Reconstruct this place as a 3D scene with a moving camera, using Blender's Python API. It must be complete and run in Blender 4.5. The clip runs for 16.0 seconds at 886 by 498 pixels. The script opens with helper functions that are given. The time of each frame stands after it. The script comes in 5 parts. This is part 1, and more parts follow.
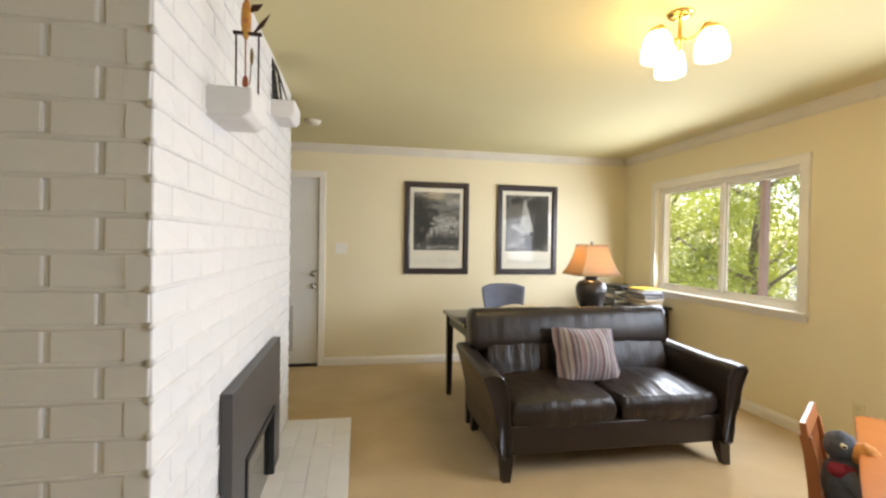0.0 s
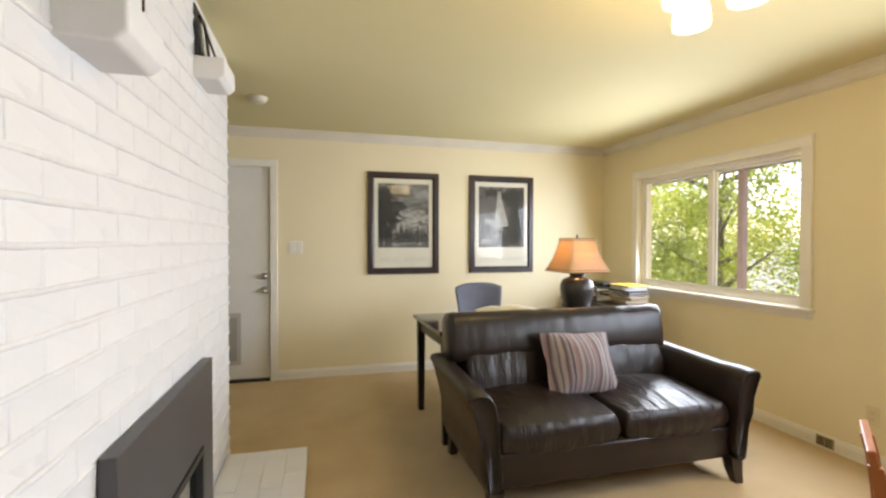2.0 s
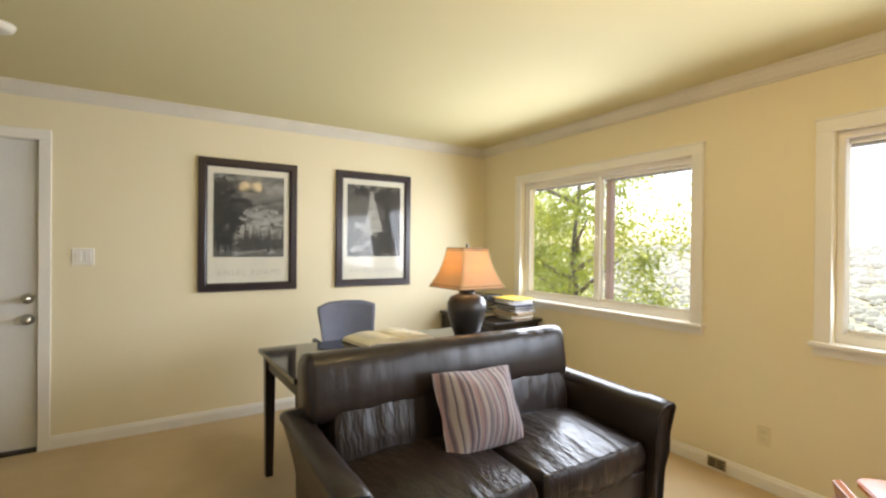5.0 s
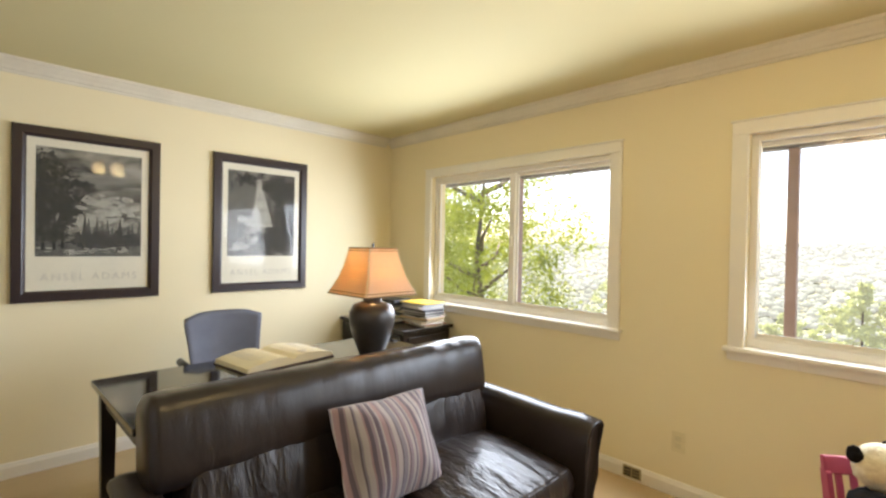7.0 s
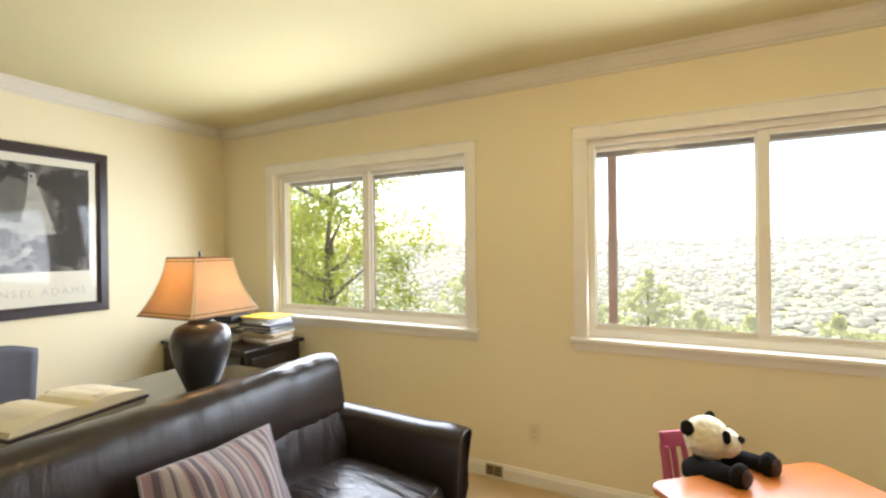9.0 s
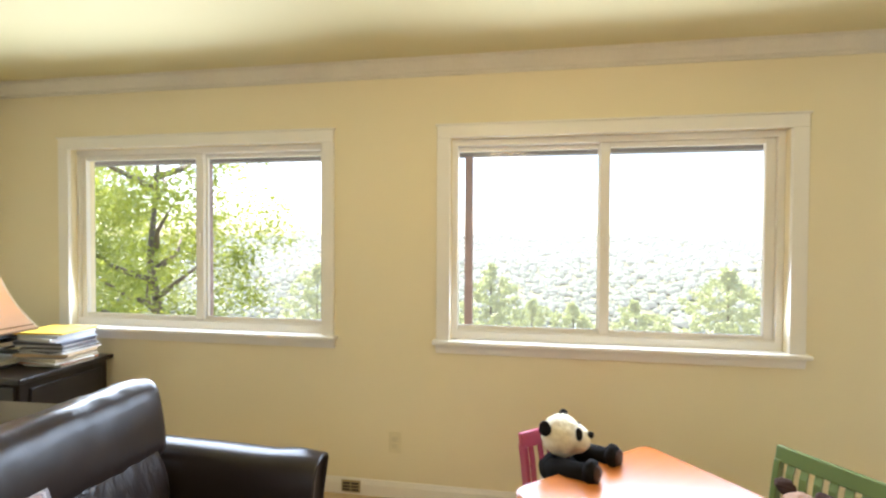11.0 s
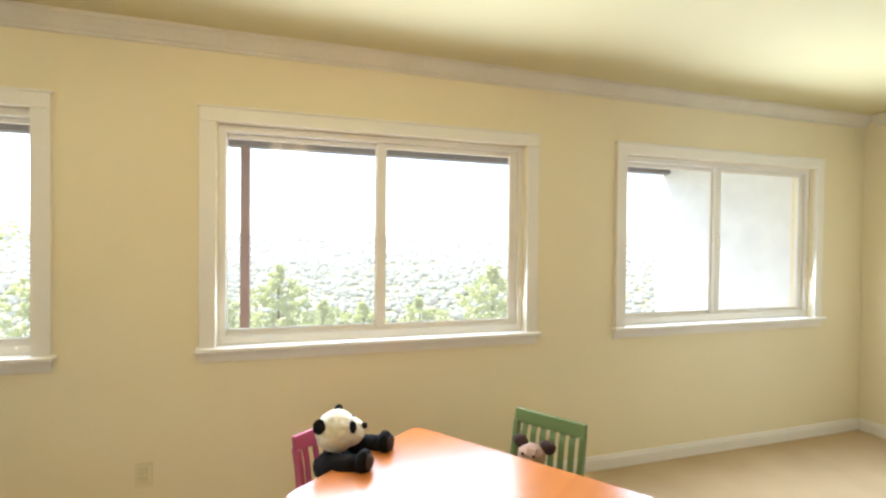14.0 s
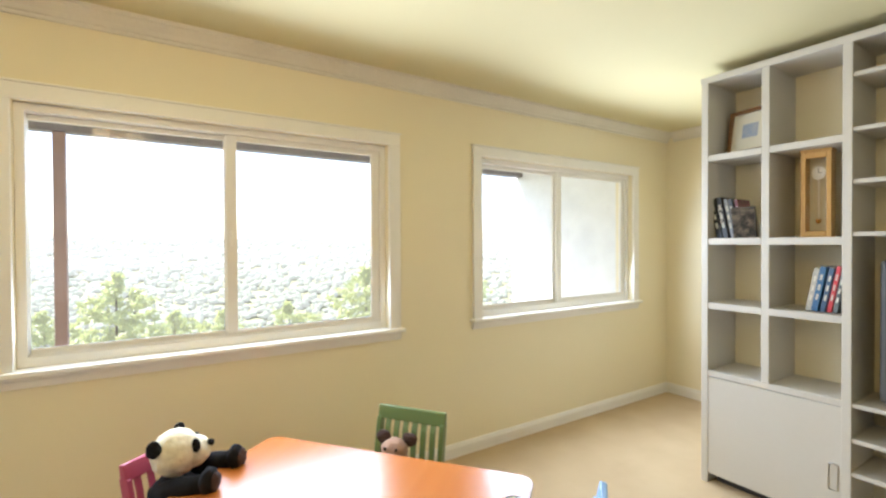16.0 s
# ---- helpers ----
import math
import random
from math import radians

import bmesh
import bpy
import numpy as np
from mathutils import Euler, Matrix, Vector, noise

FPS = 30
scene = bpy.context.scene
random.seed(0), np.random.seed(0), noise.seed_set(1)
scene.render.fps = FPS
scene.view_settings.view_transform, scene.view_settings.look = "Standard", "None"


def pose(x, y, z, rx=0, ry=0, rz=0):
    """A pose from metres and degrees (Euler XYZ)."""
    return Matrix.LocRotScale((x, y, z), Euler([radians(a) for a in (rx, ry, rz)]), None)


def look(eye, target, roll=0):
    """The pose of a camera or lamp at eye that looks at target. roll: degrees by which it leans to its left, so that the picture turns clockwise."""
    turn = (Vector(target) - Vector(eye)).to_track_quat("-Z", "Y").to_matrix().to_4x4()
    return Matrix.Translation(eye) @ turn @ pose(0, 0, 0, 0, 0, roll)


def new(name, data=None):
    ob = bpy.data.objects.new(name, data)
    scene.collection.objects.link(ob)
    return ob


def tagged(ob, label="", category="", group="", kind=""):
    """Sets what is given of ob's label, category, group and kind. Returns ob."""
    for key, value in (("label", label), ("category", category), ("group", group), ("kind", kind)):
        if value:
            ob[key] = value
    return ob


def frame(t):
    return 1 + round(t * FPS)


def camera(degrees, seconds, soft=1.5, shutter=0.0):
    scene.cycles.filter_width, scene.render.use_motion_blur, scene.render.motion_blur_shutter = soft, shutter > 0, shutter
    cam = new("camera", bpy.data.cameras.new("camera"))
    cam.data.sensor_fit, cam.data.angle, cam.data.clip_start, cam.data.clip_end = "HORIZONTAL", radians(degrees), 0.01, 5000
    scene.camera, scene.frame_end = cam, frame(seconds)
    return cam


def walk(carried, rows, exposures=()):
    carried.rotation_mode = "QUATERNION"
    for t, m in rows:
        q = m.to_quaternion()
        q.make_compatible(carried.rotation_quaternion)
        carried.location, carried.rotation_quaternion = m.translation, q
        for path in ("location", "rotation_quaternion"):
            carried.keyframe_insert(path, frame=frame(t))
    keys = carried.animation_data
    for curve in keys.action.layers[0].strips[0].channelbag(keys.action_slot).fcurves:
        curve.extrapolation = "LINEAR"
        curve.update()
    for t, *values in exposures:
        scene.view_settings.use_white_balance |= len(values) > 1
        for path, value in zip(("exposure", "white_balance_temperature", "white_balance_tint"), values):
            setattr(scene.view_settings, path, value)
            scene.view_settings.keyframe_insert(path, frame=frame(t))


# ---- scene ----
cam = camera(88.5, 16.0, 2.4)
PATH = [
    (0, (0.662, 0.424, 1.359), (1.023, 2.391, 1.329), 0.9),
    (0.5, (0.67, 0.518, 1.365), (1.01, 2.489, 1.334), 1.2),
    (1, (0.675, 0.633, 1.339), (1.033, 2.601, 1.312), 1.2),
    (1.5, (0.695, 0.753, 1.344), (1.112, 2.708, 1.307), 0.9),
    (2, (0.707, 0.887, 1.332), (1.221, 2.819, 1.298), 0.1),
    (2.5, (0.741, 0.99, 1.339), (1.347, 2.896, 1.308), -0.5),
    (3, (0.784, 1.118, 1.353), (1.47, 2.996, 1.327), -0.1),
    (3.5, (0.814, 1.255, 1.364), (1.589, 3.098, 1.347), 0.5),
    (4, (0.831, 1.366, 1.36), (1.705, 3.165, 1.357), 0.7),
    (6.5, (1.091, 1.849, 1.376), (2.388, 3.371, 1.343), 0.8),
    (7, (1.127, 1.914, 1.381), (2.514, 3.354, 1.363), 1.1),
    (7.5, (1.149, 1.966, 1.39), (2.644, 3.295, 1.387), 0.8),
    (8, (1.179, 2.012, 1.394), (2.783, 3.208, 1.399), 0.1),
    (8.5, (1.218, 2.042, 1.385), (2.916, 3.098, 1.39), -0.5),
    (11, (1.417, 2.16, 1.424), (3.392, 2.475, 1.387), 0.3),
    (11.5, (1.416, 2.17, 1.417), (3.411, 2.311, 1.395), -0.2),
    (12, (1.425, 2.168, 1.41), (3.425, 2.151, 1.389), -0.4),
    (12.5, (1.429, 2.143, 1.389), (3.423, 1.987, 1.375), -0.4),
    (13, (1.436, 2.124, 1.393), (3.413, 1.828, 1.367), 0.0),
    (13.5, (1.436, 2.106, 1.405), (3.387, 1.671, 1.369), 0.5),
    (14, (1.429, 2.094, 1.401), (3.343, 1.517, 1.375), 0.6),
    (14.5, (1.419, 2.082, 1.403), (3.287, 1.369, 1.382), 0.4),
    (15, (1.417, 2.076, 1.396), (3.228, 1.228, 1.38), -0.0),
    (15.5, (1.407, 2.057, 1.397), (3.159, 1.092, 1.373), -0.3),
    (16, (1.399, 2.04, 1.388), (3.083, 0.962, 1.365), -0.3),
]
walk(cam, [(t, look(eye, target, roll)) for t, eye, target, roll in PATH], [(0.0, 2.0, 6400, 17), (8.5, 2.0, 6400, 15), (11.0, 2.12, 5800, 14), (16.0, 2.14, 5750, 14)])

# world, sun and lamps
world = bpy.data.worlds.new("sky")
scene.world = world
world.use_nodes = True
wn = world.node_tree
sky = wn.nodes.new("ShaderNodeTexSky")
sky.sky_type = "NISHITA"
sky.sun_disc = False
sky.sun_elevation = radians(59)
sky.sun_rotation = radians(54)
sky.dust_density = 2.0
sky.air_density = 1.0
sky.ozone_density = 0.5
wn.links.new(sky.outputs[0], wn.nodes["Background"].inputs[0])
wn.nodes["Background"].inputs[1].default_value = 0.15


def lamp(name, kind, m, energy, colour, size=0.1, size_y=None):
    data = bpy.data.lights.new(name, kind)
    data.energy, data.color = energy, colour
    if kind == "AREA":
        data.shape, data.size, data.size_y = "RECTANGLE", size, size_y or size
    elif kind == "POINT":
        data.shadow_soft_size = size
    else:
        data.angle = radians(size)
    ob = new(name, data)
    ob.matrix_world = m
    return ob


lamp("sun", "SUN", look((9.2, 5.0, 16.6), (5.0, 2.0, 8.0)), 4.5, (1.0, 0.97, 0.91), 0.5)
WINDOWS = {"window_1": 4.06, "window_2": 1.683, "window_3": -0.652}
for wy, power in zip(WINDOWS.values(), (13.5, 12.0, 11.5)):
    sheet = lamp("window_light", "AREA", look((3.825, wy, 1.44), (0.0, wy, 1.44 - 3.825 * math.tan(radians(9)))), power, (0.82, 0.92, 1.0), 1.56, 0.86)
    sheet.data.spread = radians(164)
LIGHT = (2.05, 2.24)
for a in (70, 190, 310):
    lx, ly = LIGHT[0] + 0.126 * math.cos(radians(a)), LIGHT[1] + 0.126 * math.sin(radians(a))
    lamp("bulb", "POINT", pose(lx, ly, 2.20), 0.22, (1.0, 0.70, 0.25), 0.03)
lamp("bulb", "POINT", pose(2.62, 4.03, 1.20), 0.75, (1.0, 0.56, 0.20), 0.03)

# ---- materials ----


def material(name, colour, rough=0.5, metal=0.0, second=None, scale=6.0, fine=120.0, bump=0.1, spread=0.5, coat=0.0, spec=0.5, island=0.0):
    """Base colour mottled at two scales, with fine relief."""
    m = bpy.data.materials.new(name)
    m.use_nodes = True
    nt = m.node_tree
    n, l = nt.nodes, nt.links
    b = n["Principled BSDF"]
    b.inputs["Roughness"].default_value = rough
    b.inputs["Metallic"].default_value = metal
    b.inputs["Coat Weight"].default_value = coat
    b.inputs["Specular IOR Level"].default_value = spec
    co = n.new("ShaderNodeTexCoord")
    big, small = n.new("ShaderNodeTexNoise"), n.new("ShaderNodeTexNoise")
    big.inputs["Scale"].default_value, small.inputs["Scale"].default_value = scale, fine
    big.inputs["Detail"].default_value, small.inputs["Detail"].default_value = 4, 3
    for t in (big, small):
        l.new(co.outputs["Object"], t.inputs["Vector"])
    blend = n.new("ShaderNodeMath")
    blend.operation = "MULTIPLY_ADD"
    l.new(small.outputs[0], blend.inputs[0])
    blend.inputs[1].default_value = 0.35
    l.new(big.outputs[0], blend.inputs[2])
    ramp = n.new("ShaderNodeMapRange")
    ramp.inputs[1].default_value, ramp.inputs[2].default_value = 0.67 - spread / 2, 0.67 + spread / 2
    l.new(blend.outputs[0], ramp.inputs[0])
    mix = n.new("ShaderNodeMix")
    mix.data_type = "RGBA"
    second = second or tuple(c * 0.88 for c in colour)
    mix.inputs[6].default_value, mix.inputs[7].default_value = (*second, 1), (*colour, 1)
    l.new(ramp.outputs[0], mix.inputs[0])
    last = mix.outputs[2]
    if island:
        info = n.new("ShaderNodeObjectInfo")
        hsv = n.new("ShaderNodeHueSaturation")
        rng = n.new("ShaderNodeMapRange")
        rng.inputs[3].default_value, rng.inputs[4].default_value = 1 - island, 1 + island
        l.new(info.outputs["Random"], rng.inputs[0])
        l.new(rng.outputs[0], hsv.inputs["Value"])
        l.new(last, hsv.inputs["Color"])
        last = hsv.outputs[0]
    l.new(last, b.inputs["Base Color"])
    if bump:
        bp = n.new("ShaderNodeBump")
        bp.inputs["Strength"].default_value, bp.inputs["Distance"].default_value = bump, 0.004
        l.new(blend.outputs[0], bp.inputs["Height"])
        l.new(bp.outputs[0], b.inputs["Normal"])
    return m


def glow(name, colour, strength, base=(0.9, 0.9, 0.85)):
    m = material(name, base, 0.3, bump=0)
    b = m.node_tree.nodes["Principled BSDF"]
    b.inputs["Emission Color"].default_value, b.inputs["Emission Strength"].default_value = (*colour, 1), strength
    return m


def wood(name, light, dark, rough=0.35, scale=3.0, axis=0, coat=0.0):
    m = bpy.data.materials.new(name)
    m.use_nodes = True
    n, l = m.node_tree.nodes, m.node_tree.links
    b = n["Principled BSDF"]
    b.inputs["Roughness"].default_value, b.inputs["Coat Weight"].default_value = rough, coat
    co, mp, no = n.new("ShaderNodeTexCoord"), n.new("ShaderNodeMapping"), n.new("ShaderNodeTexNoise")
    stretch = [9.0, 9.0, 9.0]
    stretch[axis] = 0.7
    mp.inputs["Scale"].default_value = stretch
    no.inputs["Scale"].default_value, no.inputs["Detail"].default_value = scale, 6
    no.inputs["Distortion"].default_value = 0.6
    mix = n.new("ShaderNodeMix")
    mix.data_type = "RGBA"
    mix.inputs[6].default_value, mix.inputs[7].default_value = (*dark, 1), (*light, 1)
    l.new(co.outputs["Object"], mp.inputs[0]); l.new(mp.outputs[0], no.inputs["Vector"])
    l.new(no.outputs[0], mix.inputs[0]); l.new(mix.outputs[2], b.inputs["Base Color"])
    bp = n.new("ShaderNodeBump")
    bp.inputs["Strength"].default_value, bp.inputs["Distance"].default_value = 0.06, 0.002
    l.new(no.outputs[0], bp.inputs["Height"]); l.new(bp.outputs[0], b.inputs["Normal"])
    return m


def leather(name, colour, crease=0.11, fine=10.0):
    m = material(name, colour, 0.29, second=tuple(c * 0.7 for c in colour), scale=5, fine=260, bump=0.22, coat=0.05, spec=0.38)
    n, l = m.node_tree.nodes, m.node_tree.links
    co, wr, b2 = n.new("ShaderNodeTexCoord"), n.new("ShaderNodeTexNoise"), n.new("ShaderNodeBump")
    mp = n.new("ShaderNodeMapping")
    mp.inputs["Scale"].default_value = (2.2, 0.9, 0.6)
    wr.inputs["Scale"].default_value, wr.inputs["Detail"].default_value, wr.inputs["Distortion"].default_value = fine, 3, 0.7
    b2.inputs["Strength"].default_value, b2.inputs["Distance"].default_value = crease, 0.02
    l.new(co.outputs["Object"], mp.inputs[0]); l.new(mp.outputs[0], wr.inputs["Vector"])
    l.new(wr.outputs[0], b2.inputs["Height"])
    old = next(x for x in n if x.type == "BUMP" and x != b2)
    l.new(b2.outputs[0], old.inputs["Normal"])
    return m


def stripes(name, colours, width):
    """Cloth with stripes of uneven width across local x."""
    m = bpy.data.materials.new(name)
    m.use_nodes = True
    n, l = m.node_tree.nodes, m.node_tree.links
    b = n["Principled BSDF"]
    b.inputs["Roughness"].default_value = 0.85
    b.inputs["Sheen Weight"].default_value = 0.2
    co, sep, mul, ramp = n.new("ShaderNodeTexCoord"), n.new("ShaderNodeSeparateXYZ"), n.new("ShaderNodeMath"), n.new("ShaderNodeValToRGB")
    mul.operation = "MULTIPLY_ADD"
    mul.inputs[1].default_value, mul.inputs[2].default_value = 1 / width, 0.5
    ramp.color_ramp.interpolation = "CONSTANT"
    e = ramp.color_ramp.elements
    while len(e) < len(colours):
        e.new(1.0)
    for k, (p, c) in enumerate(colours):
        e[k].position, e[k].color = p, (*c, 1)
    fr = n.new("ShaderNodeMath")
    fr.operation = "FRACT"
    l.new(co.outputs["Object"], sep.inputs[0]); l.new(sep.outputs[0], mul.inputs[0]); l.new(mul.outputs[0], fr.inputs[0])
    l.new(fr.outputs[0], ramp.inputs[0]); l.new(ramp.outputs[0], b.inputs["Base Color"])
    no, bp = n.new("ShaderNodeTexNoise"), n.new("ShaderNodeBump")
    no.inputs["Scale"].default_value = 400
    bp.inputs["Strength"].default_value, bp.inputs["Distance"].default_value = 0.3, 0.002
    l.new(co.outputs["Object"], no.inputs["Vector"]); l.new(no.outputs[0], bp.inputs["Height"]); l.new(bp.outputs[0], b.inputs["Normal"])
    return m


def glass(name, gloss=0.06, tint=(1, 1, 1)):
    m = bpy.data.materials.new(name)
    m.use_nodes = True
    n, l = m.node_tree.nodes, m.node_tree.links
    n.remove(n["Principled BSDF"])
    mix, tr, gl = n.new("ShaderNodeMixShader"), n.new("ShaderNodeBsdfTransparent"), n.new("ShaderNodeBsdfGlossy")
    tr.inputs[0].default_value = (*tint, 1)
    gl.inputs["Roughness"].default_value = 0.01
    mix.inputs[0].default_value = gloss
    l.new(tr.outputs[0], mix.inputs[1]); l.new(gl.outputs[0], mix.inputs[2])
    l.new(mix.outputs[0], n["Material Output"].inputs[0])
    return m


def leaves(name, colour, second):
    m = material(name, colour, 0.45, second=second, scale=0.6, fine=4.0, bump=0, spread=0.7)
    nt = m.node_tree
    n, l = nt.nodes, nt.links
    b = n["Principled BSDF"]
    tr, mix = n.new("ShaderNodeBsdfTranslucent"), n.new("ShaderNodeMixShader")
    l.new(b.inputs["Base Color"].links[0].from_socket, tr.inputs[0])
    mix.inputs[0].default_value = 0.45
    l.new(b.outputs[0], mix.inputs[1]); l.new(tr.outputs[0], mix.inputs[2])
    l.new(mix.outputs[0], n["Material Output"].inputs[0])
    return m


M = {
    "wall": material("wall_paint", (0.81, 0.72, 0.50), 0.75, second=(0.79, 0.70, 0.48), scale=1.5, fine=180, bump=0.08),
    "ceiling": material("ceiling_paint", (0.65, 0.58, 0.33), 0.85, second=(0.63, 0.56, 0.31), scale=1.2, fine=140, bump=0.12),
    "trim": material("white_trim", (0.84, 0.80, 0.72), 0.4, scale=4, fine=60, bump=0.04, second=(0.79, 0.76, 0.70)),
    # trim paint toned down for crown and smoke detector; dimness put into colour
    "crown": material("dimmed_trim_paint", (0.72, 0.67, 0.56), 0.5, scale=4, fine=60, bump=0.04),
    "carpet": material("carpet", (0.57, 0.44, 0.27), 0.95, second=(0.49, 0.37, 0.225), scale=3.0, fine=420, bump=0.9, spec=0.1),
    "brick": material("painted_brick", (0.70, 0.69, 0.685), 0.5, second=(0.66, 0.65, 0.645), scale=9, fine=60, bump=0.22, island=0.02),
    "mortar": material("painted_mortar", (0.70, 0.69, 0.685), 0.5, scale=20, fine=90, bump=0.3),
    "door": material("door_paint", (0.80, 0.79, 0.77), 0.4, scale=2, fine=70, bump=0.03),
    "dark": material("dark_strip", (0.03, 0.025, 0.022), 0.6, bump=0.1),
    "nickel": material("satin_nickel", (0.62, 0.60, 0.56), 0.28, 1.0, bump=0.02),
    "brass": material("brass", (0.72, 0.48, 0.16), 0.2, 1.0, bump=0.02),
    "panel": material("grey_steel", (0.085, 0.08, 0.083), 0.42, 0.3, scale=3, fine=90, bump=0.05),
    "matt_dark": material("firebox", (0.03, 0.028, 0.026), 0.8, scale=9, bump=0.3),
    "leather": leather("brown_leather", (0.025, 0.017, 0.0145)),
    "creased": leather("creased_leather", (0.025, 0.017, 0.0145), 0.30, 17.0),
    "leg": wood("espresso_wood", (0.028, 0.016, 0.011), (0.012, 0.007, 0.005), 0.35, axis=2),
    "black_wood": wood("black_wood", (0.020, 0.014, 0.012), (0.008, 0.006, 0.005), 0.3),
    "desk_top": material("dark_glass_top", (0.018, 0.015, 0.015), 0.09, scale=3, bump=0.01, coat=0.3),
    "frame": wood("picture_frame", (0.034, 0.020, 0.022), (0.020, 0.012, 0.013), 0.32, axis=2),
    "mat": material("poster_paper", (0.74, 0.70, 0.58), 0.8, scale=3, fine=100, bump=0.02),
    "letter": material("pale_grey_ink", (0.56, 0.53, 0.46), 0.8, bump=0),
    "glass": glass("window_glass", 0.02),
    "pic_glass": glass("picture_glass", 0.019),
    "chair_cloth": material("grey_blue_cloth", (0.15, 0.16, 0.205), 0.9, second=(0.125, 0.132, 0.17), scale=9, fine=300, bump=0.4),
    "black": material("black_plastic", (0.012, 0.012, 0.013), 0.4, bump=0.05),
    "urn": material("bronze_urn", (0.060, 0.054, 0.052), 0.36, 0.35, second=(0.038, 0.034, 0.033), scale=7, fine=60, bump=0.15),
    "shade_trim": material("shade_trim", (0.25, 0.15, 0.07), 0.8, bump=0.1),
    "paper": material("paper", (0.74, 0.68, 0.50), 0.8, second=(0.68, 0.61, 0.42), scale=9, fine=260, bump=0.1),
    "orange": wood("orange_tabletop", (0.50, 0.17, 0.035), (0.40, 0.12, 0.022), 0.25, 1.2, 0, 0.08),
    "orange_chair": wood("orange_wood", (0.42, 0.15, 0.05), (0.33, 0.105, 0.032), 0.3, 2.0, 2),
    "pink": material("pink_paint", (0.40, 0.065, 0.12), 0.4, scale=5, bump=0.05),
    "green": material("green_paint", (0.125, 0.175, 0.052), 0.4, scale=5, bump=0.05),
    "blue": material("blue_paint", (0.20, 0.36, 0.62), 0.4, scale=5, bump=0.05),
    "shelf": material("bookcase_paint", (0.59, 0.555, 0.485), 0.45, second=(0.56, 0.525, 0.455), scale=2.5, fine=60, bump=0.05),
    "pine": wood("pine", (0.60, 0.36, 0.11), (0.48, 0.26, 0.07), 0.35, 2.0, 2),
    "tv": material("grey_plastic", (0.09, 0.09, 0.095), 0.45, bump=0.05),
    "fur_white": material("white_plush", (0.78, 0.72, 0.55), 0.95, second=(0.64, 0.57, 0.40), scale=30, fine=220, bump=0.9),
    "fur_black": material("black_plush", (0.010, 0.009, 0.009), 0.95, spec=0.15, scale=30, fine=220, bump=0.9),
    "fur_brown": material("brown_plush", (0.050, 0.024, 0.017), 0.95, scale=30, fine=220, bump=0.9),
    "fur_tan": material("tan_plush", (0.36, 0.22, 0.15), 0.95, scale=30, fine=220, bump=0.9),
    "fur_grey": material("blue_grey_plush", (0.11, 0.13, 0.17), 0.95, second=(0.08, 0.09, 0.12), scale=30, fine=220, bump=0.9),
    "fur_orange": material("orange_plush", (0.62, 0.27, 0.07), 0.9, scale=30, fine=220, bump=0.6),
    "fur_red": material("red_plush", (0.25, 0.02, 0.05), 0.9, scale=30, fine=220, bump=0.6),
    "post": material("stained_post", (0.33, 0.22, 0.185), 0.7, second=(0.27, 0.18, 0.15), scale=9, bump=0.3),
    "beam": material("weathered_beam", (0.21, 0.18, 0.18), 0.7, second=(0.16, 0.14, 0.14), scale=9, bump=0.3),
    "stucco": material("white_stucco", (0.80, 0.80, 0.78), 0.85, scale=6, fine=90, bump=0.5),
    "bark": material("bark", (0.20, 0.15, 0.105), 0.9, second=(0.12, 0.09, 0.065), scale=14, fine=60, bump=1.0),
    "leaf": leaves("leaf", (0.42, 0.43, 0.06), (0.17, 0.22, 0.03)),
    # needle also gets a pale glow further down, painted in as haze
    "needle": leaves("needle", (0.33, 0.34, 0.10), (0.20, 0.23, 0.075)),
    "earth": material("dry_grass", (0.22, 0.20, 0.10), 0.95, second=(0.14, 0.14, 0.07), scale=0.08, fine=2, bump=0),
}

# ---- mesh helpers ----


def link(name, bm, mat, parent=None, label="", smooth=False):
    me = bpy.data.meshes.new(name)
    bm.to_mesh(me)
    bm.free()
    me.materials.append(M[mat] if isinstance(mat, str) else mat)
    if smooth:
        for p in me.polygons:
            p.use_smooth = True
    ob = new(name, me)
    if parent:
        ob.parent = parent
    if label:
        ob["label"] = label
    return ob


def part(name, bm, mat, parent, label="", smooth=False):
    return link(name, bm, mat, parent, label, smooth)


def thing(name, m, label, category, group=""):
    ob = new(name)
    ob.matrix_world = m
    ob.empty_display_size = 0.1
    return tagged(ob, label, category, group)


def structure(name, bm, mat, label="", category="", smooth=False):
    return tagged(link(name, bm, mat, None, "", smooth), label, category, "", "structure")


def box(x0, x1, y0, y1, z0, z1, bevel=0.0, seg=2, bm=None):
    mine = bmesh.new()
    bmesh.ops.create_cube(mine, size=1, matrix=Matrix.Translation(((x0 + x1) / 2, (y0 + y1) / 2, (z0 + z1) / 2)) @ Matrix.Diagonal((x1 - x0, y1 - y0, z1 - z0, 1)))
    if bevel:
        bmesh.ops.bevel(mine, geom=mine.edges[:], offset=bevel, segments=seg, affect="EDGES", profile=0.5)
    if bm is None:
        return mine
    return join(bm, mine)


def join(bm, other):
    me = bpy.data.meshes.new("tmp")
    other.to_mesh(me)
    other.free()
    bm.from_mesh(me)
    bpy.data.meshes.remove(me)
    return bm


def moved(bm, m):
    bmesh.ops.transform(bm, matrix=m, verts=bm.verts[:])
    return bm


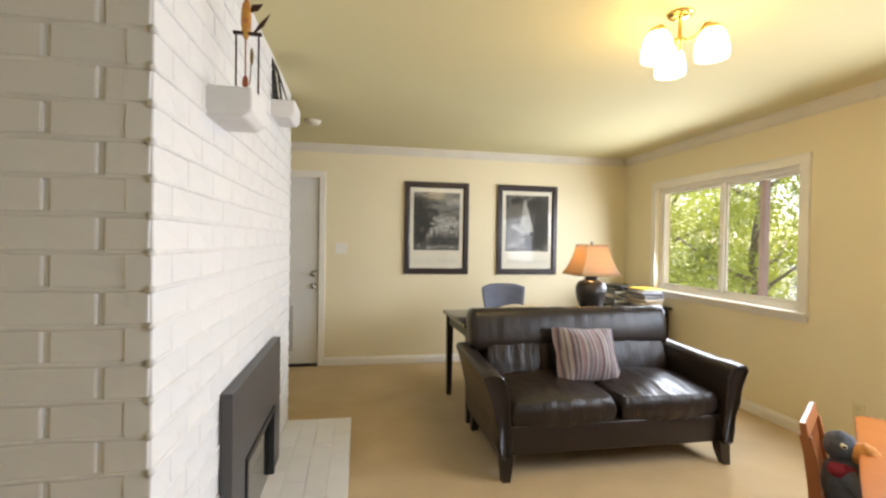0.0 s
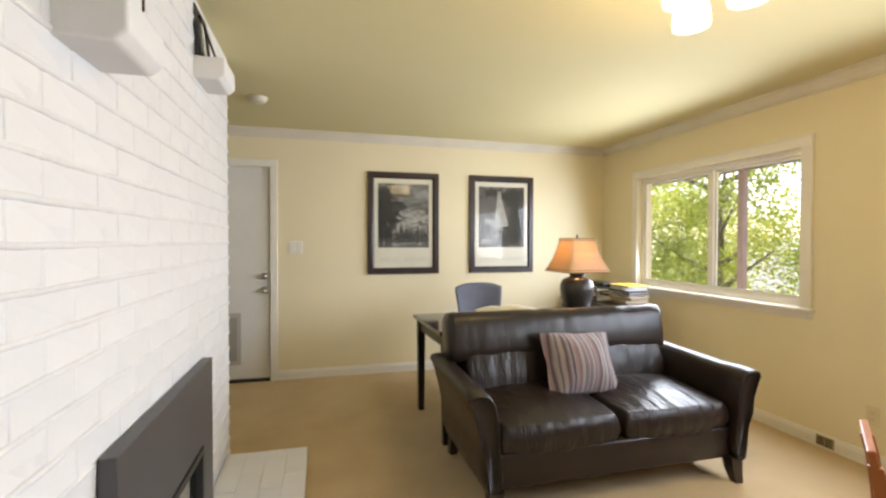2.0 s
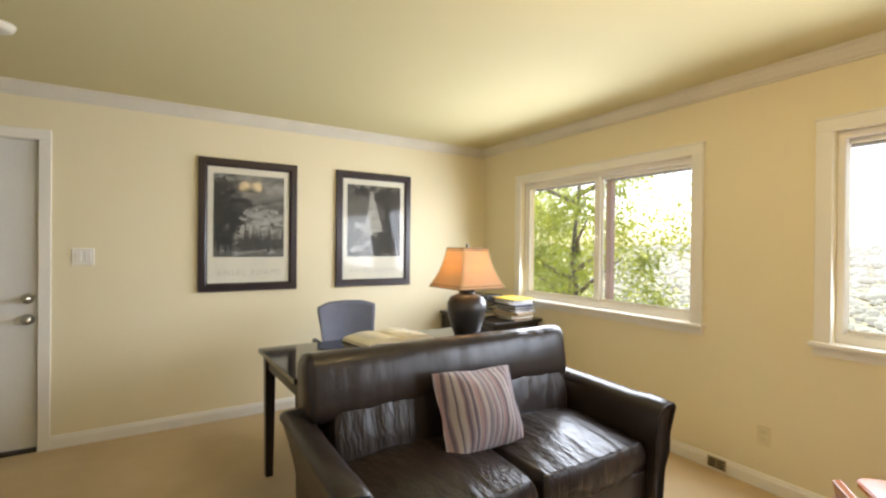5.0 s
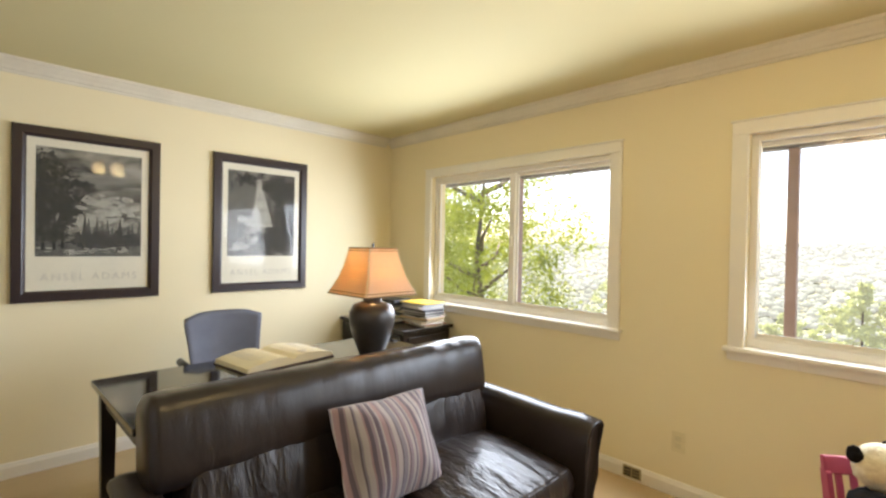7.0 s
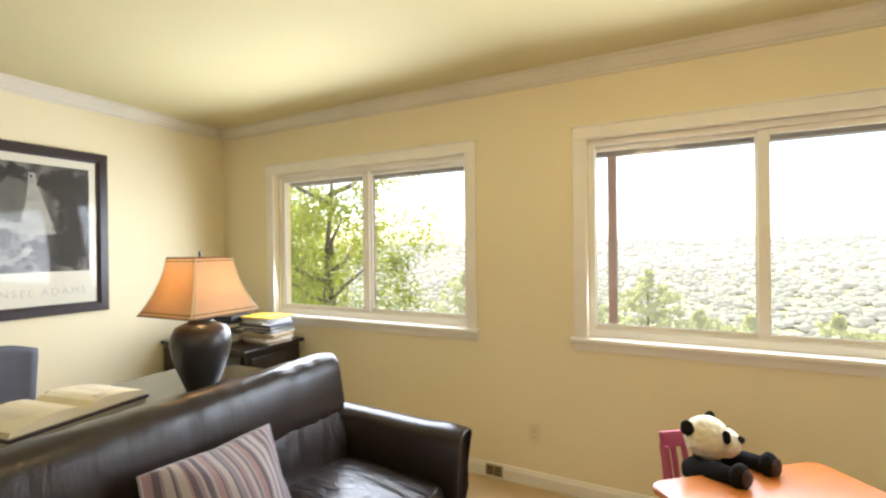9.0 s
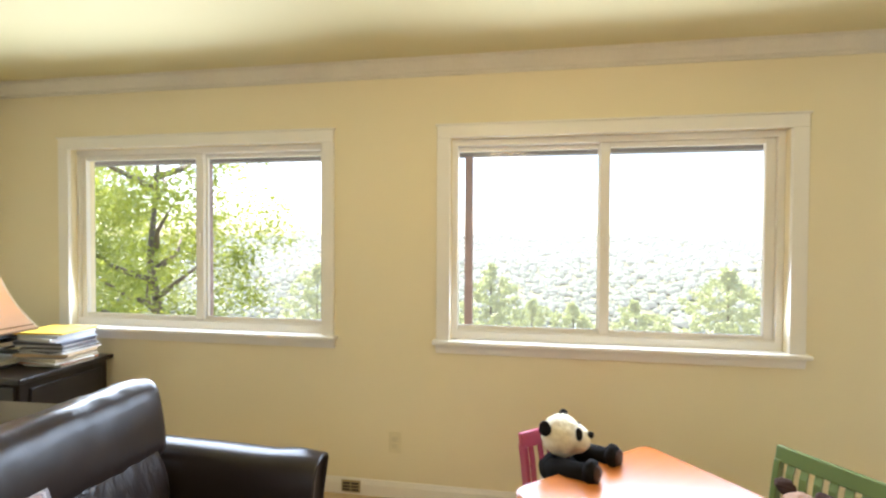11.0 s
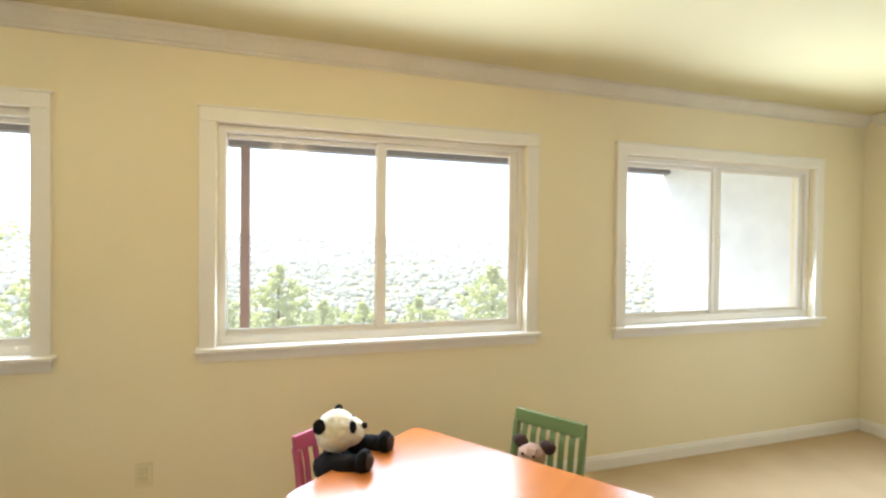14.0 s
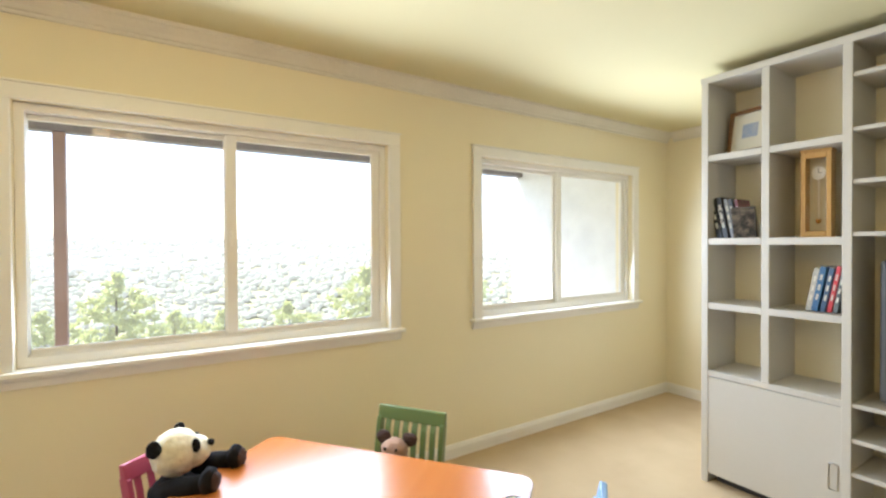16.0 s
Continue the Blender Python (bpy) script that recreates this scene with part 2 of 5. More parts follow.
def cyl(p, q, r0, r1=None, seg=16, bm=None):
    """A tapered rod from p to q."""
    p, q = Vector(p), Vector(q)
    mine = bmesh.new()
    m = Matrix.Translation((p + q) / 2) @ (q - p).to_track_quat("Z", "Y").to_matrix().to_4x4()
    bmesh.ops.create_cone(mine, cap_ends=True, segments=seg, radius1=r0, radius2=r0 if r1 is None else r1, depth=(q - p).length, matrix=m)
    return mine if bm is None else join(bm, mine)


def ball(c, r, u=20, v=14, bm=None):
    mine = bmesh.new()
    r = r if isinstance(r, tuple) else (r, r, r)
    bmesh.ops.create_uvsphere(mine, u_segments=u, v_segments=v, radius=1, matrix=Matrix.Translation(c) @ Matrix.Diagonal((*r, 1)))
    return mine if bm is None else join(bm, mine)


def lathe(profile, seg=40, bm=None):
    mine = bm or bmesh.new()
    rings = [[mine.verts.new((r * math.cos(2 * math.pi * k / seg), r * math.sin(2 * math.pi * k / seg), z)) for k in range(seg)] for r, z in profile]
    for a, b in zip(rings, rings[1:]):
        for k in range(seg):
            mine.faces.new((a[k], a[(k + 1) % seg], b[(k + 1) % seg], b[k]))
    return mine


def prism(points, m, depth):
    """A flat outline, given as 2D points in local x and z, pushed out along local y by depth."""
    bm = bmesh.new()
    a = [bm.verts.new((x, 0, z)) for x, z in points]
    b = [bm.verts.new((x, depth, z)) for x, z in points]
    bm.faces.new(a)
    bm.faces.new(b[::-1])
    for k in range(len(a)):
        j = (k + 1) % len(a)
        bm.faces.new((a[k], b[k], b[j], a[j]))
    bmesh.ops.recalc_face_normals(bm, faces=bm.faces[:])
    return moved(bm, m)


def tube(points, radius, seg=10):
    """A round bar along a bent line."""
    bm = bmesh.new()
    pts = [Vector(p) for p in points]
    rings = []
    for k, p in enumerate(pts):
        d = (pts[min(k + 1, len(pts) - 1)] - pts[max(k - 1, 0)]).normalized()
        u = d.orthogonal().normalized()
        if rings:
            u = (last - d * last.dot(d)).normalized()
        last = u
        v = d.cross(u)
        r = radius[k] if isinstance(radius, (list, tuple)) else radius
        rings.append([bm.verts.new(p + r * (math.cos(2 * math.pi * j / seg) * u + math.sin(2 * math.pi * j / seg) * v)) for j in range(seg)])
    for a, b in zip(rings, rings[1:]):
        for j in range(seg):
            bm.faces.new((a[j], a[(j + 1) % seg], b[(j + 1) % seg], b[j]))
    bm.faces.new(rings[0][::-1])
    bm.faces.new(rings[-1])
    return bm


def cushion(w, d, h, puff=0.03, n=22, edge=0.35, wrinkle=0.0, seed=0.0):
    """A stuffed block, w x d x h about its centre, with rounded edges, bulging faces and creases."""
    bm = bmesh.new()
    bmesh.ops.create_cube(bm, size=2)
    bmesh.ops.subdivide_edges(bm, edges=bm.edges[:], cuts=n, use_grid_fill=True)
    for v in bm.verts:
        x, y, z = v.co
        k = edge
        r = lambda a, b, c: a * math.sqrt(max(0.0, 1 - k * (b * b + c * c) / 2 + k * k * b * b * c * c / 3))  # noqa: E731
        p = Vector((r(x, y, z), r(y, z, x), r(z, x, y)))
        f = (1 - x * x) * (1 - y * y)
        q = Vector((p.x * w / 2, p.y * d / 2, p.z * h / 2 + (1 if z > 0 else -1) * abs(z) * puff * f))
        if wrinkle:
            t = noise.noise(Vector((q.x * 22 + seed, q.y * 5, q.z * 4 + seed))) + 0.5 * noise.noise(Vector((q.x * 40 + seed, q.y * 11, q.z * 9)))
            q += p.normalized() * t * wrinkle
        v.co = q
    return bm


def rounded(bm, r=0.004, seg=2):
    bmesh.ops.bevel(bm, geom=bm.edges[:], offset=r, segments=seg, affect="EDGES", profile=0.5)
    return bm


# ---- the room ----
X0, X1, Y0, Y1, H = -1.6, 3.845, -2.0, 5.487, 2.39
structure("floor", box(X0 - 0.2, X1 + 0.2, Y0 - 0.2, Y1 + 0.2, -0.2, 0.0), "carpet", "beige wall to wall carpet over the whole room", "carpet")
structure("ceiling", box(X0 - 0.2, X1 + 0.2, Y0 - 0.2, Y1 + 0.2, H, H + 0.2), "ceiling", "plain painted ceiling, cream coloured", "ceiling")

T = 0.16
wall = bmesh.new()
edges_y = [Y0 - 0.2]
for wy in sorted(WINDOWS.values()):
    edges_y += [wy - 0.823, wy + 0.823]
edges_y.append(Y1 + 0.2)
box(X1, X1 + T, edges_y[0], edges_y[-1], 0, 0.885, bm=wall)
box(X1, X1 + T, edges_y[0], edges_y[-1], 1.975, H, bm=wall)
for a, b in zip(edges_y[::2], edges_y[1::2]):
    box(X1, X1 + T, a, b, 0.885, 1.975, bm=wall)
structure("wall_east", wall, "wall", "pale yellow painted wall with three windows", "wall")

wall = bmesh.new()
DX0, DX1, DZ = -0.69, 0.227, 2.03
box(X0 - 0.2, DX0 - 0.01, Y1, Y1 + T, 0, H, bm=wall)
box(DX1 + 0.01, X1, Y1, Y1 + T, 0, H, bm=wall)
box(DX0 - 0.01, DX1 + 0.01, Y1, Y1 + T, DZ + 0.01, H, bm=wall)
structure("wall_north", wall, "wall", "pale yellow painted wall with two posters", "wall")
structure("wall_south", box(X0 - 0.2, X1, Y0 - T, Y0, 0, H), "wall", "pale yellow painted wall at the far end", "wall")
structure("wall_west", box(X0 - T, X0, Y0, Y1, 0, H), "wall", "pale yellow painted wall", "wall")

# crown moulding and baseboard
CROWN = [(0, 0), (0.012, 0), (0.014, 0.014), (0.024, 0.018), (0.034, 0.034), (0.052, 0.052), (0.060, 0.062), (0.070, 0.066), (0.072, 0.082), (0, 0.082)]
structure("trim", prism([(-x, z) for x, z in CROWN], pose(X1, Y0, H - 0.082), Y1 - Y0), "crown", "off-white crown moulding along the window wall", "crown moulding")
structure("trim", prism([(-x, z) for x, z in CROWN], pose(X0, Y1, H - 0.082, 0, 0, 90) @ Matrix.Diagonal((1, -1, 1, 1)), X1 - 0.073 - X0), "crown", "off-white crown moulding along the poster wall", "crown moulding")
structure("trim", prism(CROWN, pose(X1 - 0.073, Y0, H - 0.082, 0, 0, 90), X1 - 0.073 - X0), "crown", "off-white crown moulding along the end wall", "crown moulding")
BASE = [(0, 0), (0.014, 0), (0.014, 0.062), (0.010, 0.072), (0.006, 0.085), (0, 0.088)]
structure("baseboard", prism([(-x, z) for x, z in BASE], pose(X1, Y0, 0), Y1 - Y0), "trim", "white painted baseboard under the windows", "baseboard")
structure("baseboard", prism([(-x, z) for x, z in BASE], pose(0.30, Y1, 0, 0, 0, 90) @ Matrix.Diagonal((1, -1, 1, 1)), X1 - 0.015 - 0.30), "trim", "white painted baseboard under the posters", "baseboard")
structure("baseboard", prism(BASE, pose(X1 - 0.015, Y0, 0, 0, 0, 90), X1 - 0.015 - X0), "trim", "white painted baseboard at the end wall", "baseboard")


def window(name, wy):
    """Sliding window: casing, sill, frame, two sashes and their panes."""
    w = tagged(thing(name, pose(X1, wy, 0), "white sliding window with two panes and painted casing", "window"), kind="structure")
    for sgn in (-1, 1):
        a, b = sorted((sgn * 0.823, sgn * 0.897))
        part("casing", rounded(box(-0.022, 0, a, b, 0.885, 1.972), 0.004), "trim", w)
    part("head_casing", rounded(box(-0.022, 0, -0.897, 0.897, 1.972, 2.037), 0.004), "trim", w)
    part("casing_lip", rounded(box(-0.028, 0, -0.905, 0.905, 2.037, 2.047), 0.003), "trim", w)
    part("window_sill", rounded(box(-0.05, 0.09, -0.915, 0.915, 0.865, 0.888), 0.006), "trim", w)
    part("apron", rounded(prism([(0, 0), (-0.012, 0), (-0.018, 0.03), (-0.024, 0.048), (0, 0.048)], pose(0, -0.9, 0.816), 1.80), 0.001), "trim", w)
    k = -1 if name == "window_1" else 1
    fr = bmesh.new()
    e, stile = (0.806, 0.774) if name == "window_1" else (0.79, 0.742)
    for a, b in ((-0.822, -e), (e, 0.822)):
        box(0.035, 0.11, a, b, 0.889, 1.974, bm=fr)
    box(0.035, 0.11, -e, e, 1.94, 1.974, bm=fr)
    box(0.035, 0.11, -e, e, 0.889, 0.93, bm=fr)
    part("window_frame", fr, "trim", w, "white vinyl window frame")
    part("track", rounded(box(0.040, 0.050, -0.789, 0.789, 0.9305, 0.938), 0.001, 1), "trim", w)
    sash = bmesh.new()
    for a, b in ((-e, -stile), (-0.008, 0.042)):
        a, b = sorted((a * k, b * k))
        box(0.052, 0.078, a, b, 0.93, 1.94, 0.003, 1, sash)
    a, b = sorted((-stile * k, -0.008 * k))
    box(0.053, 0.077, a, b, 1.912, 1.94, 0.003, 1, sash)
    box(0.053, 0.077, a, b, 0.93, 0.958, 0.003, 1, sash)
    so = part("sash", sash, "trim", w, "sliding sash")
    pane = part("pane", box(0.062, 0.068, a - 0.005, b + 0.005, 0.953, 1.917), "glass", so, "clear glass pane")
    pane.visible_shadow = False
    light = bmesh.new()
    a, b = sorted((0.012 * k, 0.048 * k))
    box(0.082, 0.106, a, b, 0.93, 1.94, 0.003, 1, light)
    a, b = sorted((0.048 * k, (e - 0.001) * k))
    box(0.083, 0.105, a, b, 1.915, 1.94, 0.003, 1, light)
    box(0.083, 0.105, a, b, 0.93, 0.955, 0.003, 1, light)
    so = part("fixed_light", light, "trim", w, "fixed half of the window")
    pane = part("pane", box(0.091, 0.097, a - 0.004, b + 0.004, 0.950, 1.920), "glass", so, "clear glass pane")
    pane.visible_shadow = False
    part("latch", rounded(box(0.036, 0.052, k * 0.017 - 0.010, k * 0.017 + 0.010, 1.38, 1.46), 0.003), "trim", w)
    return w


for name, wy in WINDOWS.items():
    window(name, wy)

# the door
door = tagged(thing("door_1", pose(0, Y1, 0), "closed white flush door with a pet flap", "door"), kind="structure")
part("slab", rounded(box(DX0 + 0.003, DX1 - 0.003, 0.018, 0.058, 0.025, DZ - 0.003), 0.002), "door", door)
jamb = bmesh.new()
box(DX1, DX1 + 0.01, 0, T, 0, DZ, bm=jamb); box(DX0 - 0.01, DX0, 0, T, 0, DZ, bm=jamb); box(DX0 - 0.01, DX1 + 0.01, 0, T, DZ, DZ + 0.01, bm=jamb)
part("jamb", jamb, "trim", door)
part("casing", rounded(box(DX1 + 0.006, DX1 + 0.07, -0.018, -0.001, 0, DZ + 0.004), 0.004), "trim", door)
part("casing", rounded(box(DX0 - 0.07, DX0 - 0.006, -0.018, -0.001, 0, DZ + 0.004), 0.004), "trim", door)
part("casing", rounded(box(DX0 - 0.07, DX1 + 0.07, -0.018, -0.001, DZ + 0.004, DZ + 0.072), 0.004), "trim", door)
part("threshold", rounded(box(DX0, DX1, -0.012, 0.07, 0.0, 0.024), 0.003), "dark", door, "dark strip under the door")
for z, r in ((1.0, 0.024), (0.865, 0.027)):
    k = part("deadbolt" if z > 1 else "door_knob", moved(lathe([(0.0, -0.004), (0.034, -0.003), (0.034, 0.008), (0.013, 0.012), (0.012, 0.03), (r, 0.04), (r, 0.056), (0.0, 0.062)], 24), pose(0.178, 0.018, z, 90)), "nickel", door, "satin nickel knob", True)
flap = part("pet_flap", rounded(box(-0.43, -0.03, 0.004, 0.018, 0.165, 0.655), 0.004), material("flap_frame", (0.52, 0.50, 0.47), 0.5, bump=0.03), door, "grey pet flap panel")
part("flap_sheet", rounded(box(-0.395, -0.065, 0.001, 0.004, 0.205, 0.615), 0.001), material("flap_sheet", (0.36, 0.345, 0.32), 0.35, bump=0.05), flap)

plate = thing("light_switch", pose(0.463, Y1, 1.272), "white double light switch on the wall", "light switch")
part("plate", rounded(box(-0.062, 0.062, -0.006, 0, -0.058, 0.058), 0.003), "trim", plate)
for dx in (-0.025, 0.025):
    part("rocker", rounded(box(dx - 0.017, dx + 0.017, -0.010, -0.006, -0.033, 0.033), 0.002), "trim", plate)
plate = thing("outlet", pose(X1, 2.81, 0.305), "ivory power outlet low on the yellow wall", "power outlet")
part("plate", rounded(box(-0.006, 0, -0.036, 0.036, -0.058, 0.058), 0.003), material("ivory", (0.77, 0.68, 0.44), 0.5, bump=0.02), plate)
for dz in (-0.02, 0.02):
    part("socket", rounded(box(-0.009, -0.006, -0.016, 0.016, dz - 0.014, dz + 0.014), 0.003), material("ivory_socket", (0.70, 0.62, 0.40), 0.5, bump=0.02), plate)
vent = thing("wall_vent", pose(X1 - 0.014, 3.06, 0.047), "small tan register set into the baseboard", "vent")
part("frame", rounded(box(-0.006, 0, -0.055, 0.055, -0.034, 0.034), 0.002), material("tan_metal", (0.40, 0.32, 0.18), 0.5, bump=0.05), vent)
for k in range(3):
    for a, b in ((-0.045, -0.004), (0.004, 0.045)):
        part("slot", box(-0.0085, -0.006, a, b, -0.024 + 0.018 * k, -0.014 + 0.018 * k), "dark", vent)
det = thing("smoke_detector", pose(0.253, 4.50, H), "round white smoke detector on the ceiling", "smoke detector")
part("body", lathe([(0.0, -0.036), (0.045, -0.036), (0.058, -0.028), (0.066, -0.010), (0.070, 0.0), (0.0, 0.0)], 32), "crown", det, "", True)

# ---- fireplace ----
BX, BY0, BY1, PITCH, COURSE = 0.175, 1.62, 3.80, 0.2265, 0.0885
chimney = tagged(link("fireplace_wall", box(X0, BX - 0.0026, BY0 + 0.007, BY1 - 0.0035, 0, H), "mortar"), "white painted brick chimney breast up to the ceiling", "fireplace wall", "", "structure")


def brick_mesh(name, l):
    """A slightly worn brick: length along x, face towards -y, centred."""
    bm = box(-l / 2, l / 2, 0, 0.06, -0.0415, 0.0415)
    bmesh.ops.bevel(bm, geom=[e for e in bm.edges if all(v.co.y < 0.01 for v in e.verts)], offset=0.0065, segments=3, affect="EDGES", profile=0.5)
    for v in bm.verts:
        v.co += 0.0036 * Vector((noise.noise(v.co * 40 + Vector((l * 70, 0, 0))), noise.noise(v.co * 40 + Vector((9, l * 50, 0))), noise.noise(v.co * 40 + Vector((0, 5, l * 60)))))
    me = bpy.data.meshes.new(name)
    bm.to_mesh(me)
    bm.free()
    me.materials.append(M["brick"])
    return me


FULL = [brick_mesh("brick", PITCH - 0.005 - 0.0006 * k) for k in range(4)]
rnd = random.Random(4)
cut_meshes = {}


def lay(a, b, z, m, gap=0.005):
    """One brick from a to b along the wall's own x."""
    l = b - a - gap
    if l < 0.03:
        return
    key = round(l, 2)
    if abs(b - a - PITCH) < 0.002 and gap < 0.01:
        me = FULL[rnd.randrange(4)]
    else:
        if key not in cut_meshes:
            cut_meshes[key] = brick_mesh("brick", l)
        me = cut_meshes[key]
    ob = new("brick", me)
    ob.parent = chimney
    ob.matrix_world = m @ pose((a + b) / 2, rnd.uniform(-0.001, 0.001), z + rnd.uniform(-0.0015, 0.0015), rnd.uniform(-0.5, 0.5), rnd.uniform(-0.4, 0.4), rnd.uniform(-0.35, 0.35))


FRONT = pose(BX, BY0, 0, 0, 0, 90)
for c in range(27):
    z = 0.0435 + COURSE * c - 0.005
    if z + 0.04 > H:
        z = H - 0.041
    first = 0.0 if c % 2 else -PITCH / 2
    jag = rnd.uniform(-0.006, 0.0)
    a = first
    while a < BY1 - BY0:
        lo, hi = max(a, jag), min(a + PITCH, BY1 - BY0 + jag + 0.003)
        behind = hi + BY0 > 2.20 and lo + BY0 < 3.12 and z < 0.72
        if not behind:
            lay(lo, hi, z, FRONT)
        a += PITCH
    a = 0.0 if c % 2 == 0 else -PITCH / 2
    while a < 1.2:
        lo, hi = max(a, 0.004), min(a + PITCH, 1.2)
        lay(-hi, -lo if lo > 0.01 else -lo + 0.007, z, pose(BX, BY0, 0), 0.014)
        a += PITCH

# mortar squeezed out along the bed joints, thick with paint
for c in range(26):
    z = 0.0385 + COURSE * c + 0.0445
    runs = ((BY0 - 0.007, 2.155), (3.17, BY1)) if z < 0.81 else ((BY0 - 0.007, BY1),)
    for a, b in runs:
        steps = max(8, int((b - a) / 0.022))
        line, fat = [], []
        for k in range(steps + 1):
            y = a + (b - a) * k / steps
            q = Vector((y * 9, c * 3.7, 0))
            line.append((BX - 0.0032 + 0.0014 * noise.noise(q * 2), y, z + 0.0028 * noise.noise(q)))
            fat.append(0.0084 + 0.0022 * noise.noise(q * 1.7 + Vector((0, 0, 5))))
        if a < 2:
            fat[0], fat[1] = 0.0105, 0.0095
        part("mortar_joint", tube(line, fat, 8), "mortar", chimney, "", True)
    line, fat = [], []
    for k in range(56):
        x = BX - 1.2 * k / 55
        q = Vector((x * 8, c * 2.3, 7))
        line.append((x, BY0 + 0.0082 + 0.0015 * noise.noise(q * 2), z + 0.003 * noise.noise(q)))
        fat.append(0.0095 + 0.0016 * noise.noise(q * 1.9))
    part("mortar_joint", tube(line, fat, 8), "mortar", chimney, "", True)

hearth = tagged(link("hearth", box(BX + 0.002, 0.618, 1.60, 3.715, 0, 0.0985), "mortar"), "white painted brick hearth slab on the carpet", "hearth")
for r in range(4):
    a = 1.60 - (r % 2) * 0.14
    while a < 3.715:
        lo, hi = max(a, 1.60), min(a + 0.28, 3.715)
        if hi - lo > 0.04:
            bm = box(0, 0.1085, 0, hi - lo - 0.0015, 0, 0.016, 0.003, 2)
            ob = part("brick", bm, "brick", hearth)
            ob.matrix_world = pose(0.183 + r * 0.1095, lo, 0.086 + rnd.uniform(-0.001, 0.002))
        a += 0.28

insert = thing("fireplace_insert", pose(BX, 0, 0), "dark grey steel fireplace surround with glass doors", "fireplace")
PN0, PN1, PZ = 2.16, 3.165, 0.80
surround = prism([(PN0, 0.104), (2.36, 0.104), (2.36, 0.47), (2.985, 0.47), (2.985, 0.104), (PN1, 0.104), (PN1, PZ), (PN0, PZ)], pose(0.045, 0, 0, 0, 0, 90), 0.041)
part("surround", rounded(surround, 0.003), "panel", insert)
inner = bmesh.new()
box(0.010, 0.052, 2.362, 2.39, 0.104, 0.468, 0.002, 1, inner); box(0.010, 0.052, 2.955, 2.983, 0.104, 0.468, 0.002, 1, inner); box(0.010, 0.052, 2.39, 2.955, 0.44, 0.468, 0.002, 1, inner)
part("door_frame", inner, "black", insert, "black inner door frame")
# flat dark sheet close behind the glass door, no depth modelled
part("firebox", box(-0.006, -0.002, 2.37, 2.975, 0.104, 0.46), "matt_dark", insert)
part("glass_door", box(0.020, 0.026, 2.392, 2.953, 0.106, 0.438), glass("fire_glass", 0.60, (0.5, 0.5, 0.5)), insert, "reflecting glass door")

for y0, y1, z1, x1 in ((1.99, 2.22, 1.852, 0.140), (3.07, 3.30, 2.135, 0.125)):
    tagged(link("wall_ledge", rounded(prism([(-0.02, 0), (x1 * 0.8, 0), (x1, 0.025), (x1, 0.10), (-0.02, 0.10)], pose(BX, y0, z1 - 0.10), y1 - y0), 0.009, 3), "brick"), "small white block ledge on the brick face", "ledge", "ledges on the fireplace")

orn = thing("metal_ornament", pose(0.28, 2.07, 1.853), "painted metal bird ornament with hanging spoons", "ornament")
rust = material("dark_iron", (0.05, 0.018, 0.012), 0.5, 0.6, scale=30, bump=0.3)
for dx in (-0.036, 0.036):
    part("post", cyl((dx, 0, 0), (dx, 0, 0.20), 0.0032), rust, orn)
part("crossbar", rounded(box(-0.046, 0.046, -0.008, 0.008, 0.197, 0.206), 0.002), rust, orn)
part("body", ball((-0.005, 0, 0.25), (0.017, 0.014, 0.07)), material("red_yellow", (0.50, 0.26, 0.03), 0.5, second=(0.35, 0.05, 0.03), scale=18, bump=0.1, spread=0.2), orn, "yellow and red painted body", True)
part("tail", prism([(0, 0), (0.012, 0.05), (0.004, 0.10), (-0.004, 0.05)], pose(0.012, -0.002, 0.195, 0, 35), 0.004), rust, orn)
part("wing", prism([(0, 0), (0.03, 0.012), (0.045, 0.035), (0.01, 0.03)], pose(0.004, -0.002, 0.27), 0.004), rust, orn)
part("spoon", ball((-0.006, 0, 0.035), (0.010, 0.004, 0.026), bm=cyl((-0.006, 0, 0.05), (-0.006, 0, 0.195), 0.0025)), material("copper", (0.35, 0.10, 0.05), 0.4, 0.7), orn, "copper spoon")
part("spoon", ball((0.014, 0, 0.125), (0.006, 0.003, 0.03), bm=cyl((0.008, 0, 0.03), (0.013, 0, 0.11), 0.002)), material("bronze", (0.22, 0.16, 0.06), 0.4, 0.7), orn, "bronze spoon")

fr = thing("leaning_frame", pose(BX + 0.018, 3.17, 2.138, 0, -7, 0), "black picture frame leaning against the bricks", "picture frame")
part("back_board", box(-0.001, 0.004, -0.085, 0.085, 0.01, 0.205), "mat", fr)
fm = bmesh.new()
box(0, 0.014, -0.10, -0.075, 0, 0.22, bm=fm); box(0, 0.014, 0.075, 0.10, 0, 0.22, bm=fm); box(0.0005, 0.0135, -0.075, 0.075, 0, 0.025, bm=fm); box(0.0005, 0.0135, -0.075, 0.075, 0.195, 0.22, bm=fm)
part("frame", fm, "black", fr)
part("stand", moved(rounded(box(0, 0.006, -0.03, 0.03, 0, 0.20), 0.002), pose(0.05, 0, 0.006, 0, -11)), "black", fr)

# ---- sofa ----
sofa = thing("loveseat", pose(2.215, 3.262, 0), "dark brown leather two-seat sofa with flared arms", "sofa")
SL, SR = -0.625, 0.625


